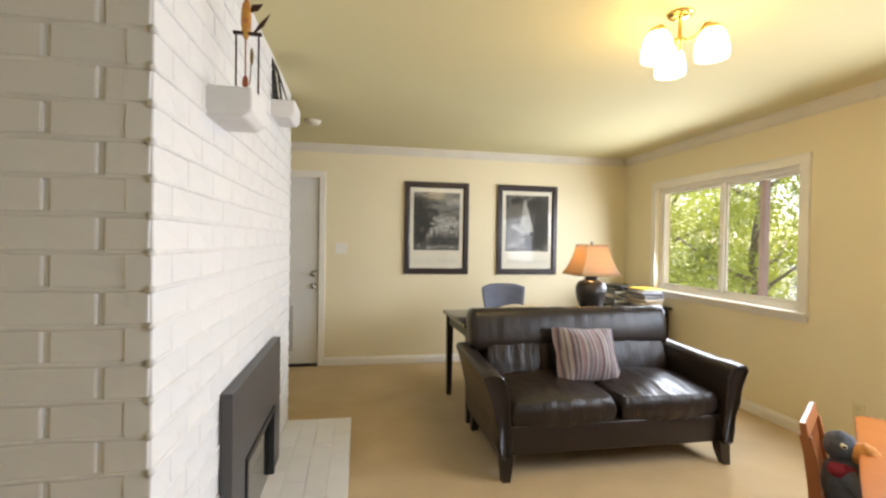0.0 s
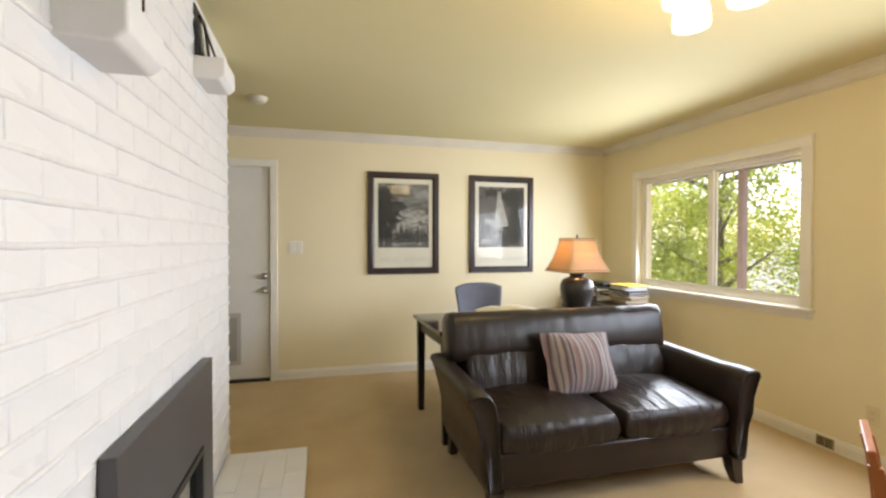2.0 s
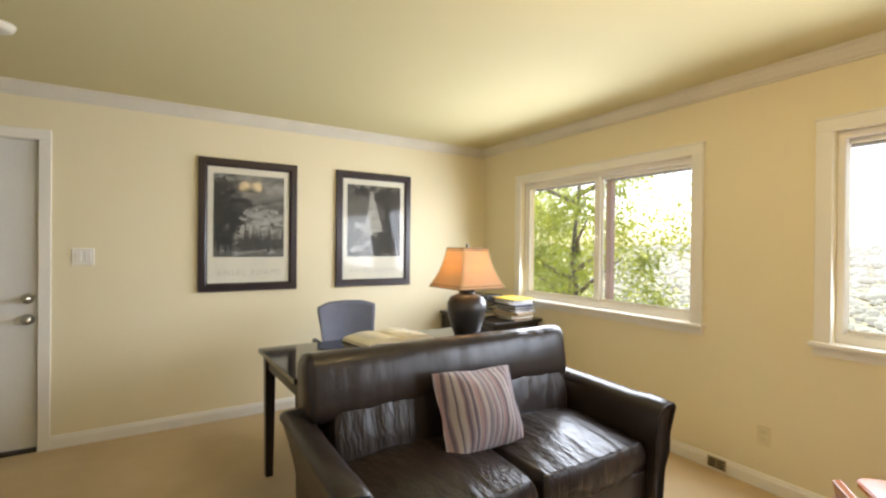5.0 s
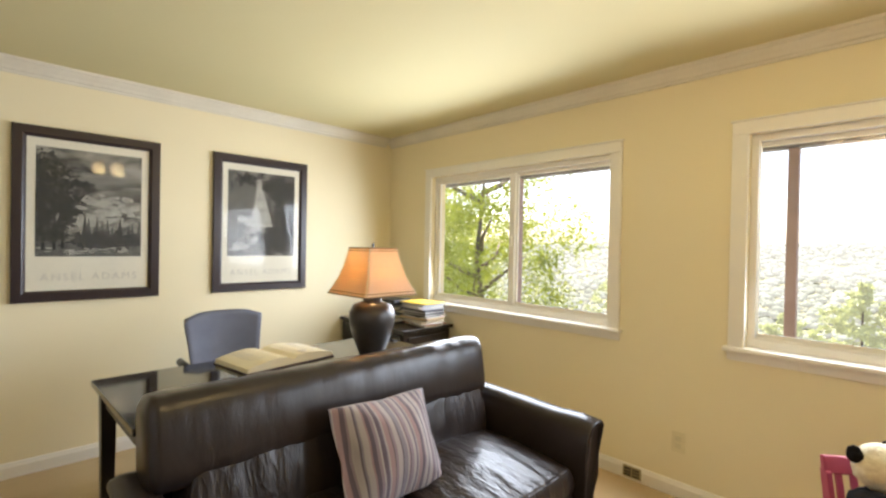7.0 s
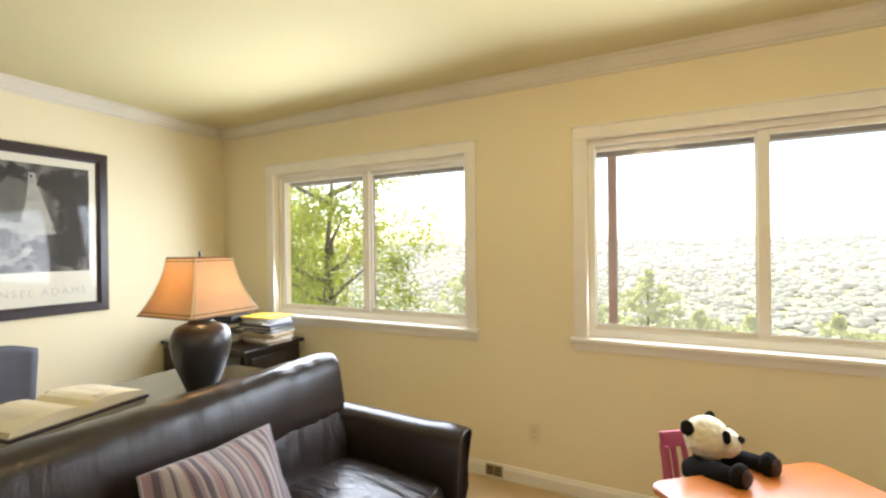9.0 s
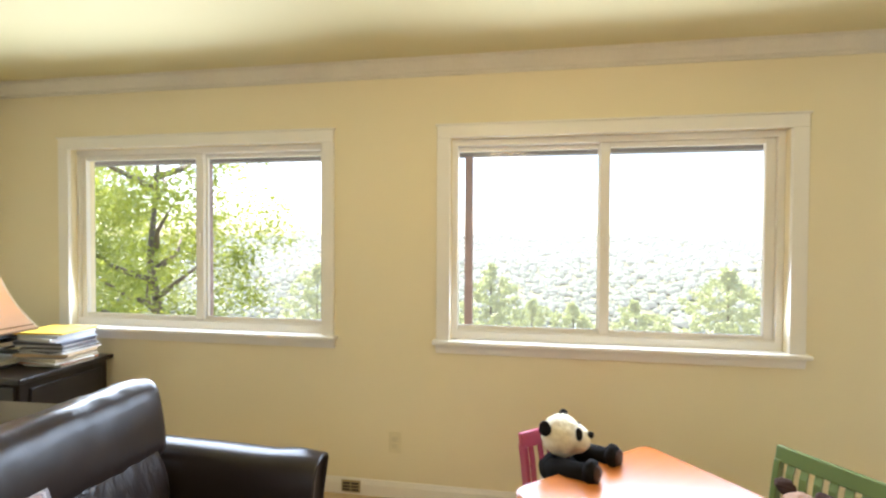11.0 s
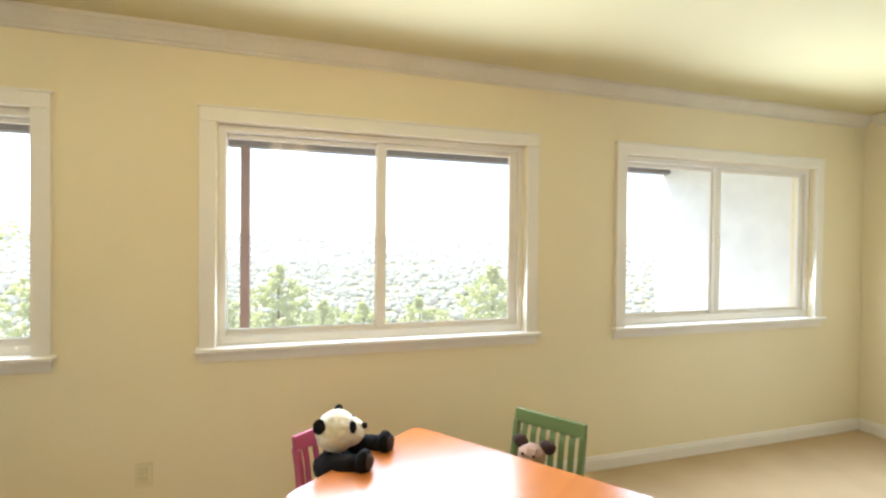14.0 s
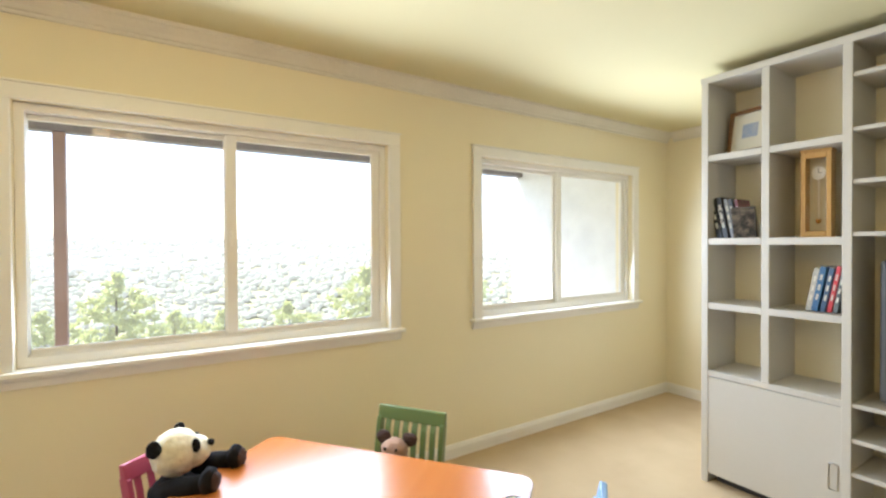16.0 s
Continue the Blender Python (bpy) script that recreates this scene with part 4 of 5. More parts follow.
        daubs([(x0 + 0.03, z0 + 0.16 + 0.05 * q, 0.07, 0.07) for q in range(9)] + [(x0 + 0.10 + 0.012 * (q % 3), z0 + 0.13 + 0.055 * q, 0.075, 0.05) for q in range(8)] + [(x0 + 0.17, z0 + 0.35, 0.07, 0.03), (x0 + 0.16, z0 + 0.27, 0.06, 0.03), (x0 + 0.19, z0 + 0.44, 0.08, 0.02)], 1500, 0.011, ink[0], -0.0084, "printed_foliage", 0.6)
    else:
        daubs([(x0 + 0.07, z0 + 0.30, 0.09, 0.35), (x0 + 0.16, z0 + 0.45, 0.05, 0.2)], 130, 0.02, mid, -0.0067, "printed_cliff", 2.2)
        fall = [(x0 + 0.215, z1 - 0.055), (x0 + 0.245, z1 - 0.055), (x0 + 0.262, z1 - 0.14), (x0 + 0.28, z1 - 0.20), (x0 + 0.31, z1 - 0.30), (x0 + 0.335, z1 - 0.37), (x0 + 0.30, z0 + 0.22), (x0 + 0.20, z0 + 0.23), (x0 + 0.18, z1 - 0.33), (x0 + 0.205, z1 - 0.2)]
        part("printed_waterfall", prism(fall, pose(0, -0.0070, 0), 0.0002), pale, img)
        daubs([(x0 + 0.24, z0 + 0.24, 0.12, 0.06), (x0 + 0.22, z0 + 0.13, 0.12, 0.03), (x0 + 0.08, z0 + 0.07, 0.10, 0.03), (x0 + 0.14, z0 + 0.27, 0.08, 0.03)], 120, 0.020, pale, -0.0073, "printed_mist", 0.5)
        daubs([(x0 + 0.34, z0 + 0.08, 0.12, 0.08), (x0 + 0.30, z0 + 0.15, 0.08, 0.05)], 160, 0.022, ink[1], -0.0075, "printed_rock", 0.7)
        daubs([(x0 + 0.40 + 0.045 * (q % 3), z0 + 0.10 + 0.04 * q, 0.06, 0.07) for q in range(13)] + [(x0 + 0.33, z1 - 0.10, 0.07, 0.07), (x0 + 0.13, z1 - 0.06, 0.10, 0.05)], 1100, 0.012, ink[0], -0.0078, "printed_foliage", 1.2)
        for k in range(4):
            part("printed_trunk", prism([(x0 + 0.40 + 0.036 * k, z0 + 0.02), (x0 + 0.412 + 0.036 * k, z0 + 0.02), (x0 + 0.405 + 0.036 * k, z1 - 0.06), (x0 + 0.40 + 0.036 * k, z1 - 0.06)], pose(0, -0.0083 - 0.00003 * k, 0), 0.0002), ink[1], img)
    cu = bpy.data.curves.new("lettering", "FONT")
    cu.body, cu.size, cu.align_x, cu.space_character = "ANSEL ADAMS", 0.062, "CENTER", 1.25
    t = new("lettering", cu)
    t.data.materials.append(M["letter"])
    t.parent = p
    t.matrix_basis = pose(0, -0.0068, -0.392, 90, 0, 0)
    return p


def photo(name, kind):
    m = bpy.data.materials.new(name)
    m.use_nodes = True
    n, l = m.node_tree.nodes, m.node_tree.links
    b = n["Principled BSDF"]
    b.inputs["Roughness"].default_value = 0.8
    co, mp, no, mr = n.new("ShaderNodeTexCoord"), n.new("ShaderNodeMapping"), n.new("ShaderNodeTexNoise"), n.new("ShaderNodeValToRGB")
    mp.inputs["Scale"].default_value = (5, 1, 9) if kind == "valley" else (9, 1, 3.5)
    no.inputs["Detail"].default_value, no.inputs["Scale"].default_value, no.inputs["Distortion"].default_value = 7, 1.0, 0.8
    e = mr.color_ramp.elements
    e[0].position, e[0].color = 0.36, (0.04, 0.038, 0.034, 1)
    e[1].position, e[1].color = 0.66, (0.30, 0.29, 0.26, 1) if kind == "valley" else (0.22, 0.21, 0.19, 1)
    l.new(co.outputs["Object"], mp.inputs[0]); l.new(mp.outputs[0], no.inputs["Vector"]); l.new(no.outputs[0], mr.inputs[0]); l.new(mr.outputs[0], b.inputs["Base Color"])
    return m


poster(1.514, "valley")
poster(2.584, "waterfall")

# ---- ceiling light ----
cl = thing("ceiling_light", pose(LIGHT[0], LIGHT[1], H) @ Matrix.Diagonal((0.84, 0.84, 0.84, 1)), "brass ceiling light with three white glass shades, lit", "ceiling light")
part("canopy", lathe([(0.0, -0.026), (0.03, -0.026), (0.055, -0.018), (0.066, -0.006), (0.068, 0.0), (0.0, 0.0)], 32), "brass", cl, "", True)
part("stem", lathe([(0.0, -0.20), (0.010, -0.195), (0.016, -0.18), (0.010, -0.165), (0.026, -0.150), (0.028, -0.135), (0.011, -0.12), (0.009, -0.03), (0.0, -0.02)], 20), "brass", cl, "", True)
shade_glow = glow("opal_glass", (1.0, 0.72, 0.30), 2.9)
for a in (70, 190, 310):
    ca, sa = math.cos(radians(a)), math.sin(radians(a))
    pts = [(0.02, -0.145), (0.07, -0.145), (0.105, -0.12), (0.13, -0.085), (0.15, -0.082), (0.168, -0.095), (0.17, -0.115)]
    arm = part("arm", tube([(ca * r * 0.9, sa * r * 0.9, z) for r, z in pts], 0.007, 8), "brass", cl, "curved brass arm", True)
    part("cup", moved(lathe([(0.0, -0.10), (0.03, -0.10), (0.045, -0.115), (0.048, -0.125), (0.0, -0.12)], 24), pose(ca * 0.15, sa * 0.15, 0)), "brass", arm, "", True)
    sh = part("shade", moved(lathe([(0.020, -0.122), (0.045, -0.128), (0.064, -0.155), (0.076, -0.20), (0.080, -0.245), (0.078, -0.268), (0.074, -0.268), (0.076, -0.24), (0.070, -0.20), (0.058, -0.16), (0.040, -0.135)], 32), pose(ca * 0.15, sa * 0.15, 0)), shade_glow, cl, "glowing white glass shade", True)
    sh.visible_shadow = False


# ---- children's table ----
TA = -51.4
ct = thing("childrens_table", pose(2.759, 1.55, 0, 0, 0, TA), "low orange varnished children's table", "children's table")
TOP = 0.58
bm = box(-0.355, 0.355, -0.55, 0.55, TOP - 0.024, TOP)
bmesh.ops.bevel(bm, geom=[e for e in bm.edges if abs(e.verts[0].co.z - e.verts[1].co.z) > 0.01], offset=0.05, segments=6, affect="EDGES", profile=0.5)
bmesh.ops.bevel(bm, geom=[e for e in bm.edges if abs(e.verts[0].co.z - e.verts[1].co.z) < 0.001 and len(e.link_faces) == 2 and abs(e.link_faces[0].normal.z) + abs(e.link_faces[1].normal.z) > 0.9 and e.calc_face_angle(0) > 1], offset=0.005, segments=2, affect="EDGES")
part("tabletop", bm, "orange", ct, "shiny orange tabletop")
for x in (-0.29, 0.29):
    for y in (-0.48, 0.48):
        part("leg", rounded(box(x - 0.025, x + 0.025, y - 0.025, y + 0.025, 0, TOP - 0.024), 0.006), "orange_chair", ct)
for x in (-0.29, 0.29):
    part("apron", rounded(box(x - 0.01, x + 0.01, -0.454, 0.454, TOP - 0.10, TOP - 0.025), 0.003), "orange_chair", ct)
for y in (-0.48, 0.48):
    part("apron", rounded(box(-0.264, 0.264, y - 0.01, y + 0.01, TOP - 0.10, TOP - 0.025), 0.003), "orange_chair", ct)


def small_chair(m, mat, words, hs=0.66, slats=5):
    """Child's chair: local -y is the front, the back stands at +y."""
    c = thing("childrens_chair", m, words, "children's chair", "chairs round the children's table")
    part("seat", rounded(box(-0.15, 0.15, -0.16, 0.14, 0.313, 0.335), 0.006), mat, c)
    for sgn in (-1, 1):
        bm = bmesh.new()
        path = [(0.125, 0.0), (0.130, 0.28), (0.140, 0.42), (0.156, hs - 0.12), (0.172, hs - 0.05)]
        rings = []
        for y, z in path:
            x = sgn * 0.160
            rings.append([bm.verts.new((x + a * 0.011, y + b * 0.020, z)) for a, b in ((-1, -1), (1, -1), (1, 1), (-1, 1))])
        for a, b in zip(rings, rings[1:]):
            for k in range(4):
                bm.faces.new((a[k], a[(k + 1) % 4], b[(k + 1) % 4], b[k]))
        bm.faces.new(rings[0]); bm.faces.new(rings[-1])
        bmesh.ops.recalc_face_normals(bm, faces=bm.faces[:])
        part("back_post", rounded(bm, 0.003), mat, c)
        part("front_leg", rounded(box(sgn * 0.135 - 0.014, sgn * 0.135 + 0.014, -0.15, -0.122, 0, 0.312), 0.003), mat, c)
        part("side_rail", rounded(box(sgn * 0.145 - 0.008, sgn * 0.145 + 0.008, -0.12, 0.112, 0.268, 0.303), 0.002), mat, c)
    part("top_rail", moved(rounded(box(-0.172, 0.172, -0.012, 0.012, -0.032, 0.030), 0.005), pose(0, 0.176, hs - 0.030, -11)), mat, c)
    part("lower_rail", rounded(box(-0.150, 0.150, 0.122, 0.138, 0.36, 0.39), 0.003), mat, c)
    for k in range(slats):
        x = -0.115 + 0.23 * k / (slats - 1)
        board = bmesh.new()
        rows_ = [[board.verts.new((x + i * 0.0125, y + j * 0.005, z)) for i, j in ((-1, -1), (1, -1), (1, 1), (-1, 1))] for y, z in ((0.131, 0.385), (0.142, 0.45), (0.155, 0.53), (0.168, hs - 0.06))]
        for lo, hi in zip(rows_, rows_[1:]):
            for i in range(4):
                board.faces.new((lo[i], lo[(i + 1) % 4], hi[(i + 1) % 4], hi[i]))
        part("slat", board, mat, c)
    return c


small_chair(pose(3.236, 1.912, 0, 0, 0, -51.4) @ Matrix.Diagonal((0.84, 1, 1, 1)), "pink", "pink painted wooden children's chair holding the panda", 0.64)
small_chair(pose(3.16, 1.17, 0, 0, 0, -145.0), "green", "green painted wooden children's chair with slatted back", 0.62, 6)
small_chair(pose(2.36, 1.10, 0, 0, 0, 128.6), "blue", "light blue painted wooden children's chair", 0.64)
small_chair(pose(2.63, 1.87, 0, 0, 0, 35.6), "orange_chair", "orange-brown wooden children's chair holding a plush bird", 0.67)


def plush(name, m, words, bits):
    """A stuffed toy in one mesh: balls and limbs, each with its own cloth."""
    me_bm, mats = bmesh.new(), []
    for key, shape in bits:
        if M[key] not in mats:
            mats.append(M[key])
        first = len(me_bm.faces)
        join(me_bm, shape)
        me_bm.faces.ensure_lookup_table()
        for f in me_bm.faces[first:]:
            f.material_index = mats.index(M[key])
            f.smooth = True
    bmesh.ops.subdivide_edges(me_bm, edges=me_bm.edges[:], cuts=1, use_grid_fill=True)
    me_bm.normal_update()
    nudges = [v.normal * (0.0045 * noise.noise(v.co * 38) + 0.0042 * noise.noise(v.co * 110)) for v in me_bm.verts]
    for v, d in zip(me_bm.verts, nudges):
        v.co += d
    me = bpy.data.meshes.new(name)
    me_bm.to_mesh(me)
    me_bm.free()
    for k in mats:
        me.materials.append(k)
    ob = new(name, me)
    ob.matrix_world = m
    return tagged(ob, words, "stuffed toy")


# local -y is where each toy looks
plush("plush_panda", pose(3.245, 1.985, 0.336, 0, 0, -36) @ Matrix.Diagonal((0.86, 0.86, 0.88, 1)), "black and white plush panda sitting at the table", [
    ("fur_white", ball((0, 0, 0.13), (0.095, 0.085, 0.14), 24, 18)),
    ("fur_black", ball((0, -0.005, 0.225), (0.105, 0.088, 0.06), 24, 14)),
    ("fur_white", ball((0, -0.012, 0.372), (0.090, 0.090, 0.090), 28, 20)),
    ("fur_white", ball((0.030, -0.066, 0.366), (0.063, 0.066, 0.060), 22, 16)),
    ("fur_black", ball((0.052, -0.126, 0.393), (0.015, 0.014, 0.012), 10, 8)),
    ("fur_black", ball((-0.024, -0.112, 0.412), (0.018, 0.016, 0.026), 12, 8)),
    ("fur_black", ball((0.080, -0.048, 0.398), (0.018, 0.014, 0.026), 12, 8)),
    ("fur_black", ball((-0.082, 0.022, 0.415), (0.024, 0.030, 0.034), 14, 10)),
    ("fur_black", ball((0.070, 0.020, 0.436), (0.024, 0.020, 0.028), 14, 10)),
    ("fur_black", tube([(-0.085, -0.02, 0.25), (-0.11, -0.10, 0.285), (-0.10, -0.19, 0.30)], [0.045, 0.042, 0.036], 12)),
    ("fur_black", tube([(0.085, -0.02, 0.25), (0.11, -0.10, 0.285), (0.10, -0.19, 0.30)], [0.045, 0.042, 0.036], 12)),
    ("fur_black", ball((-0.10, -0.21, 0.312), (0.046, 0.034, 0.050), 14, 10)),
    ("fur_black", ball((0.10, -0.21, 0.312), (0.046, 0.034, 0.050), 14, 10)),
    ("fur_brown", ball((-0.10, -0.236, 0.312), (0.032, 0.012, 0.036), 12, 8)),
    ("fur_brown", ball((0.10, -0.236, 0.312), (0.032, 0.012, 0.036), 12, 8)),
])
plush("plush_dog", pose(3.19, 1.14, 0.335, 0, 0, -138) @ Matrix.Diagonal((0.95, 0.95, 0.92, 1)), "small tan and brown plush dog on the green chair", [
    ("fur_tan", ball((0, 0, 0.075), (0.07, 0.06, 0.08))),
    ("fur_tan", ball((0, -0.03, 0.175), (0.062, 0.060, 0.050))),
    ("fur_tan", ball((0, -0.085, 0.158), (0.034, 0.035, 0.026))),
    ("fur_black", ball((0, -0.118, 0.166), (0.011, 0.010, 0.009), 10, 8)),
    ("fur_black", ball((-0.025, -0.082, 0.198), (0.006, 0.006, 0.006), 8, 6)),
    ("fur_black", ball((0.025, -0.082, 0.198), (0.006, 0.006, 0.006), 8, 6)),
    ("fur_brown", ball((-0.064, 0.0, 0.216), (0.036, 0.018, 0.032))),
    ("fur_brown", ball((0.064, 0.0, 0.216), (0.036, 0.018, 0.032))),
    ("fur_white", ball((-0.02, -0.075, 0.128), (0.034, 0.026, 0.030), 14, 10)),
    ("fur_tan", tube([(-0.05, -0.03, 0.03), (-0.07, -0.12, 0.025)], [0.03, 0.026], 10)),
    ("fur_tan", tube([(0.05, -0.03, 0.03), (0.07, -0.12, 0.025)], [0.03, 0.026], 10)),
])
plush("plush_bird", pose(2.548, 1.885, 0.335, 0, 0, 30) @ Matrix.Diagonal((0.90, 0.90, 0.93, 1)), "blue-grey plush bird with an orange beak", [
    ("fur_grey", ball((0, 0, 0.11), (0.085, 0.078, 0.12))),
    ("fur_red", ball((-0.045, 0.0, 0.175), (0.050, 0.050, 0.032))),
    ("fur_grey", ball((0, 0.015, 0.262), (0.058, 0.060, 0.062))),
    ("fur_orange", ball((0, -0.062, 0.252), (0.044, 0.056, 0.044))),
    ("fur_white", ball((-0.052, -0.005, 0.278), (0.008, 0.012, 0.012), 10, 8)),
    ("fur_black", ball((-0.058, -0.008, 0.278), (0.005, 0.006, 0.007), 8, 6)),
    ("fur_grey", tube([(-0.07, -0.02, 0.17), (-0.085, -0.07, 0.13), (-0.06, -0.10, 0.10)], [0.034, 0.030, 0.024], 10)),
    ("fur_grey", tube([(0.07, -0.02, 0.17), (0.085, -0.07, 0.13), (0.06, -0.10, 0.10)], [0.034, 0.030, 0.024], 10)),
])
# dish shape added in place of a small white box with dark wire
cup = thing("white_thing", pose(2.44, 1.12, TOP, 0, 0, 20) @ Matrix.Diagonal((0.7, 0.7, 0.7, 1)), "small white thing with dark wire, shaped as a dish", "dish")
part("bowl", lathe([(0.0, 0.0), (0.03, 0.0), (0.045, 0.012), (0.052, 0.03), (0.048, 0.03), (0.040, 0.014), (0.0, 0.006)], 24), "trim", cup, "", True)
part("rim", tube([(0.05 * math.cos(a * math.pi / 12), 0.05 * math.sin(a * math.pi / 12), 0.031) for a in range(25)], 0.002, 6), "black", cup, "", True)

# ---- bookcase ----
SY, SB = -0.66, -0.98
bc = thing("bookcase", pose(0, 0, 0), "tall white built-in bookcase with open shelves and a cupboard", "bookcase")
for a, b in ((2.782, 2.818), (2.475, 2.512), (2.142, 2.178), (1.25, 1.286)):
    part("upright", rounded(box(a, b, SB, SY + (0.004 if b > 2.7 or b < 2.2 else 0.0), 0.0 if b < 2.3 or b > 2.7 else 0.65, 2.30), 0.002), "shelf", bc)
part("top_panel", rounded(box(1.245, 2.823, SB, SY + 0.006, 2.30, 2.335), 0.002), "shelf", bc)
# back is taken as open; panel added in wall paint to show the wall
part("back_panel", box(1.286, 2.782, SB - 0.012, SB + 0.002, 0.05, 2.30), "wall", bc, "wall-coloured panel standing in for the wall behind")
for z0, z1 in ((1.852, 1.886), (1.374, 1.411), (1.006, 1.041)):
    for a, b in ((2.512, 2.782), (2.178, 2.475)):
        part("shelf_board", rounded(box(a, b, SB + 0.003, SY, z0, z1), 0.002), "shelf", bc)
part("shelf_board", rounded(box(2.178, 2.782, SB + 0.003, SY + 0.002, 0.618, 0.650), 0.002), "shelf", bc)
for z in (2.161, 1.912, 1.673, 1.433, 0.644, 0.48, 0.324):
    part("shelf_board", rounded(box(1.286, 2.142, SB + 0.003, SY - 0.004, z - 0.02, z), 0.002), "shelf", bc, "thin white shelf")
part("bottom", box(1.286, 2.765, SB + 0.003, SY - 0.02, 0.05, 0.075), "shelf", bc)
# toe-kick recess: its shade is put into the plinth's dark colour
part("plinth", box(1.29, 2.76, SB + 0.01, SY - 0.06, 0, 0.05), "dark", bc)
cupd = part("cupboard_door", rounded(box(2.172, 2.788, SY - 0.018, SY + 0.0, 0.055, 0.614), 0.003), "shelf", bc, "plain white cupboard door")
part("pull", tube([(2.225, SY + 0.003, 0.335), (2.205, SY + 0.003, 0.345), (2.190, SY + 0.003, 0.335), (2.190, SY + 0.003, 0.215), (2.225, SY + 0.003, 0.215), (2.225, SY + 0.003, 0.335)], 0.003, 6), "nickel", cupd, "inset finger pull")

pf = thing("small_framed_print", pose(2.635, -0.80, 1.8875, 0, 0, 168) @ pose(0, 0, 0, -9) @ Matrix.Diagonal((1.12, 1, 1.05, 1)), "wooden framed small blue print leaning in the bookcase", "picture frame")
fm = bmesh.new()
for x0, x1, z0, z1 in ((-0.115, -0.092, 0, 0.25), (0.092, 0.115, 0, 0.25), (-0.092, 0.092, 0, 0.023), (-0.092, 0.092, 0.227, 0.25)):
    box(x0, x1, -0.014, 0.004, z0, z1, 0.002, 1, fm)
part("frame", fm, wood("oak_frame", (0.20, 0.10, 0.04), (0.13, 0.06, 0.025), 0.4, axis=2), pf)
part("mount", box(-0.094, 0.094, -0.006, 0.0, 0.021, 0.229), "mat", pf)
part("print", box(-0.04, 0.04, -0.0072, -0.006, 0.09, 0.165), material("blue_print", (0.25, 0.33, 0.50), 0.7, second=(0.45, 0.45, 0.48), scale=30, bump=0), pf)


def book_row(x, z, specs, lean=0.0, y=-0.72):
    for k, (w, hgt, c, words) in enumerate(specs):
        b = thing("book", pose(x, y, z) @ pose(0, 0, 0, 0, lean, 0), words, "book", "books on the bookcase")
        cov = material("book_jacket", c, 0.35, scale=25, bump=0.05, second=tuple(v * 0.6 for v in c))
        part("jacket", rounded(box(0, w, -0.15, 0, 0, hgt), 0.002), cov, b)
        part("page_edges", box(0.003, w - 0.003, -0.151, -0.004, hgt - 0.001, hgt + 0.001), "paper", b)
        for q in range(3):
            part("title_bar", box(w * 0.3, w * 0.7, 0.0, 0.0008, hgt * (0.25 + 0.22 * q), hgt * (0.38 + 0.22 * q)), "letter" if k % 2 else "mat", b)
        x -= (w + 0.004) / math.cos(radians(lean))


book_row(2.735, 1.414, [(0.03, 0.235, (0.02, 0.02, 0.022), "black book with pale spine letters"), (0.028, 0.24, (0.015, 0.015, 0.018), "black book leaning on its neighbour"), (0.02, 0.225, (0.30, 0.30, 0.31), "grey paperback leaning on its neighbour"), (0.022, 0.225, (0.03, 0.03, 0.03), "dark paperback leaning on its neighbour"), (0.015, 0.22, (0.22, 0.05, 0.06), "thin paperback with red edges")], 11.0)
ob = thing("book", pose(2.60, -0.69, 1.413, 0, 0, 8) @ pose(0, 0, 0, -14), "dark pictorial book leaning face outwards", "book", "books on the bookcase")
part("jacket", rounded(box(-0.055, 0.055, -0.012, 0.012, 0, 0.17), 0.002), material("pictorial_cover", (0.16, 0.13, 0.09), 0.35, second=(0.02, 0.02, 0.02), scale=22, bump=0, spread=0.2), ob)
book_row(2.318, 1.044, [(0.022, 0.215, (0.55, 0.52, 0.45), "cream paperback leaning in the bookcase"), (0.026, 0.225, (0.05, 0.16, 0.33), "blue book leaning in the bookcase"), (0.020, 0.22, (0.06, 0.12, 0.22), "dark blue book leaning in the bookcase"), (0.018, 0.23, (0.62, 0.05, 0.06), "red book leaning in the bookcase"), (0.018, 0.20, (0.12, 0.13, 0.13), "charcoal book leaning in the bookcase")], -10.0)

spine = bpy.data.curves.new("spine_lettering", "FONT")
spine.body, spine.size, spine.align_x = "Century", 0.034, "CENTER"
lettered = next(o for o in bpy.data.objects if o.name.startswith("book") and o.get("label") == "black book leaning on its neighbour")
ob = new("spine_lettering", spine)
ob.data.materials.append(M["mat"])
ob.parent = lettered
ob.matrix_basis = Matrix(((0, -1, 0, 0.025), (0, 0, 1, 0.0014), (-1, 0, 0, 0.12), (0, 0, 0, 1)))

ck = thing("pendulum_clock", pose(2.315, -0.80, 1.4125, 0, 0, 187) @ Matrix.Diagonal((0.78, 1, 0.97, 1)), "pine pendulum clock with a white dial", "clock")
part("case_back", box(-0.075, 0.075, 0.04, 0.05, 0, 0.44), "pine", ck)
for x0, x1 in ((-0.078, -0.052), (0.052, 0.078)):
    part("case_side", rounded(box(x0, x1, -0.05, 0.05, 0, 0.44), 0.003), "pine", ck)
part("case_top", rounded(box(-0.082, 0.082, -0.054, 0.054, 0.44, 0.452), 0.003), "pine", ck)
part("case_base", rounded(box(-0.052, 0.052, -0.05, 0.04, 0, 0.03), 0.003), "pine", ck)
part("case_rail", rounded(box(-0.052, 0.052, -0.05, -0.03, 0.405, 0.44), 0.003), "pine", ck)
part("lining", box(-0.052, 0.052, 0.034, 0.040, 0.03, 0.44), "paper", ck)
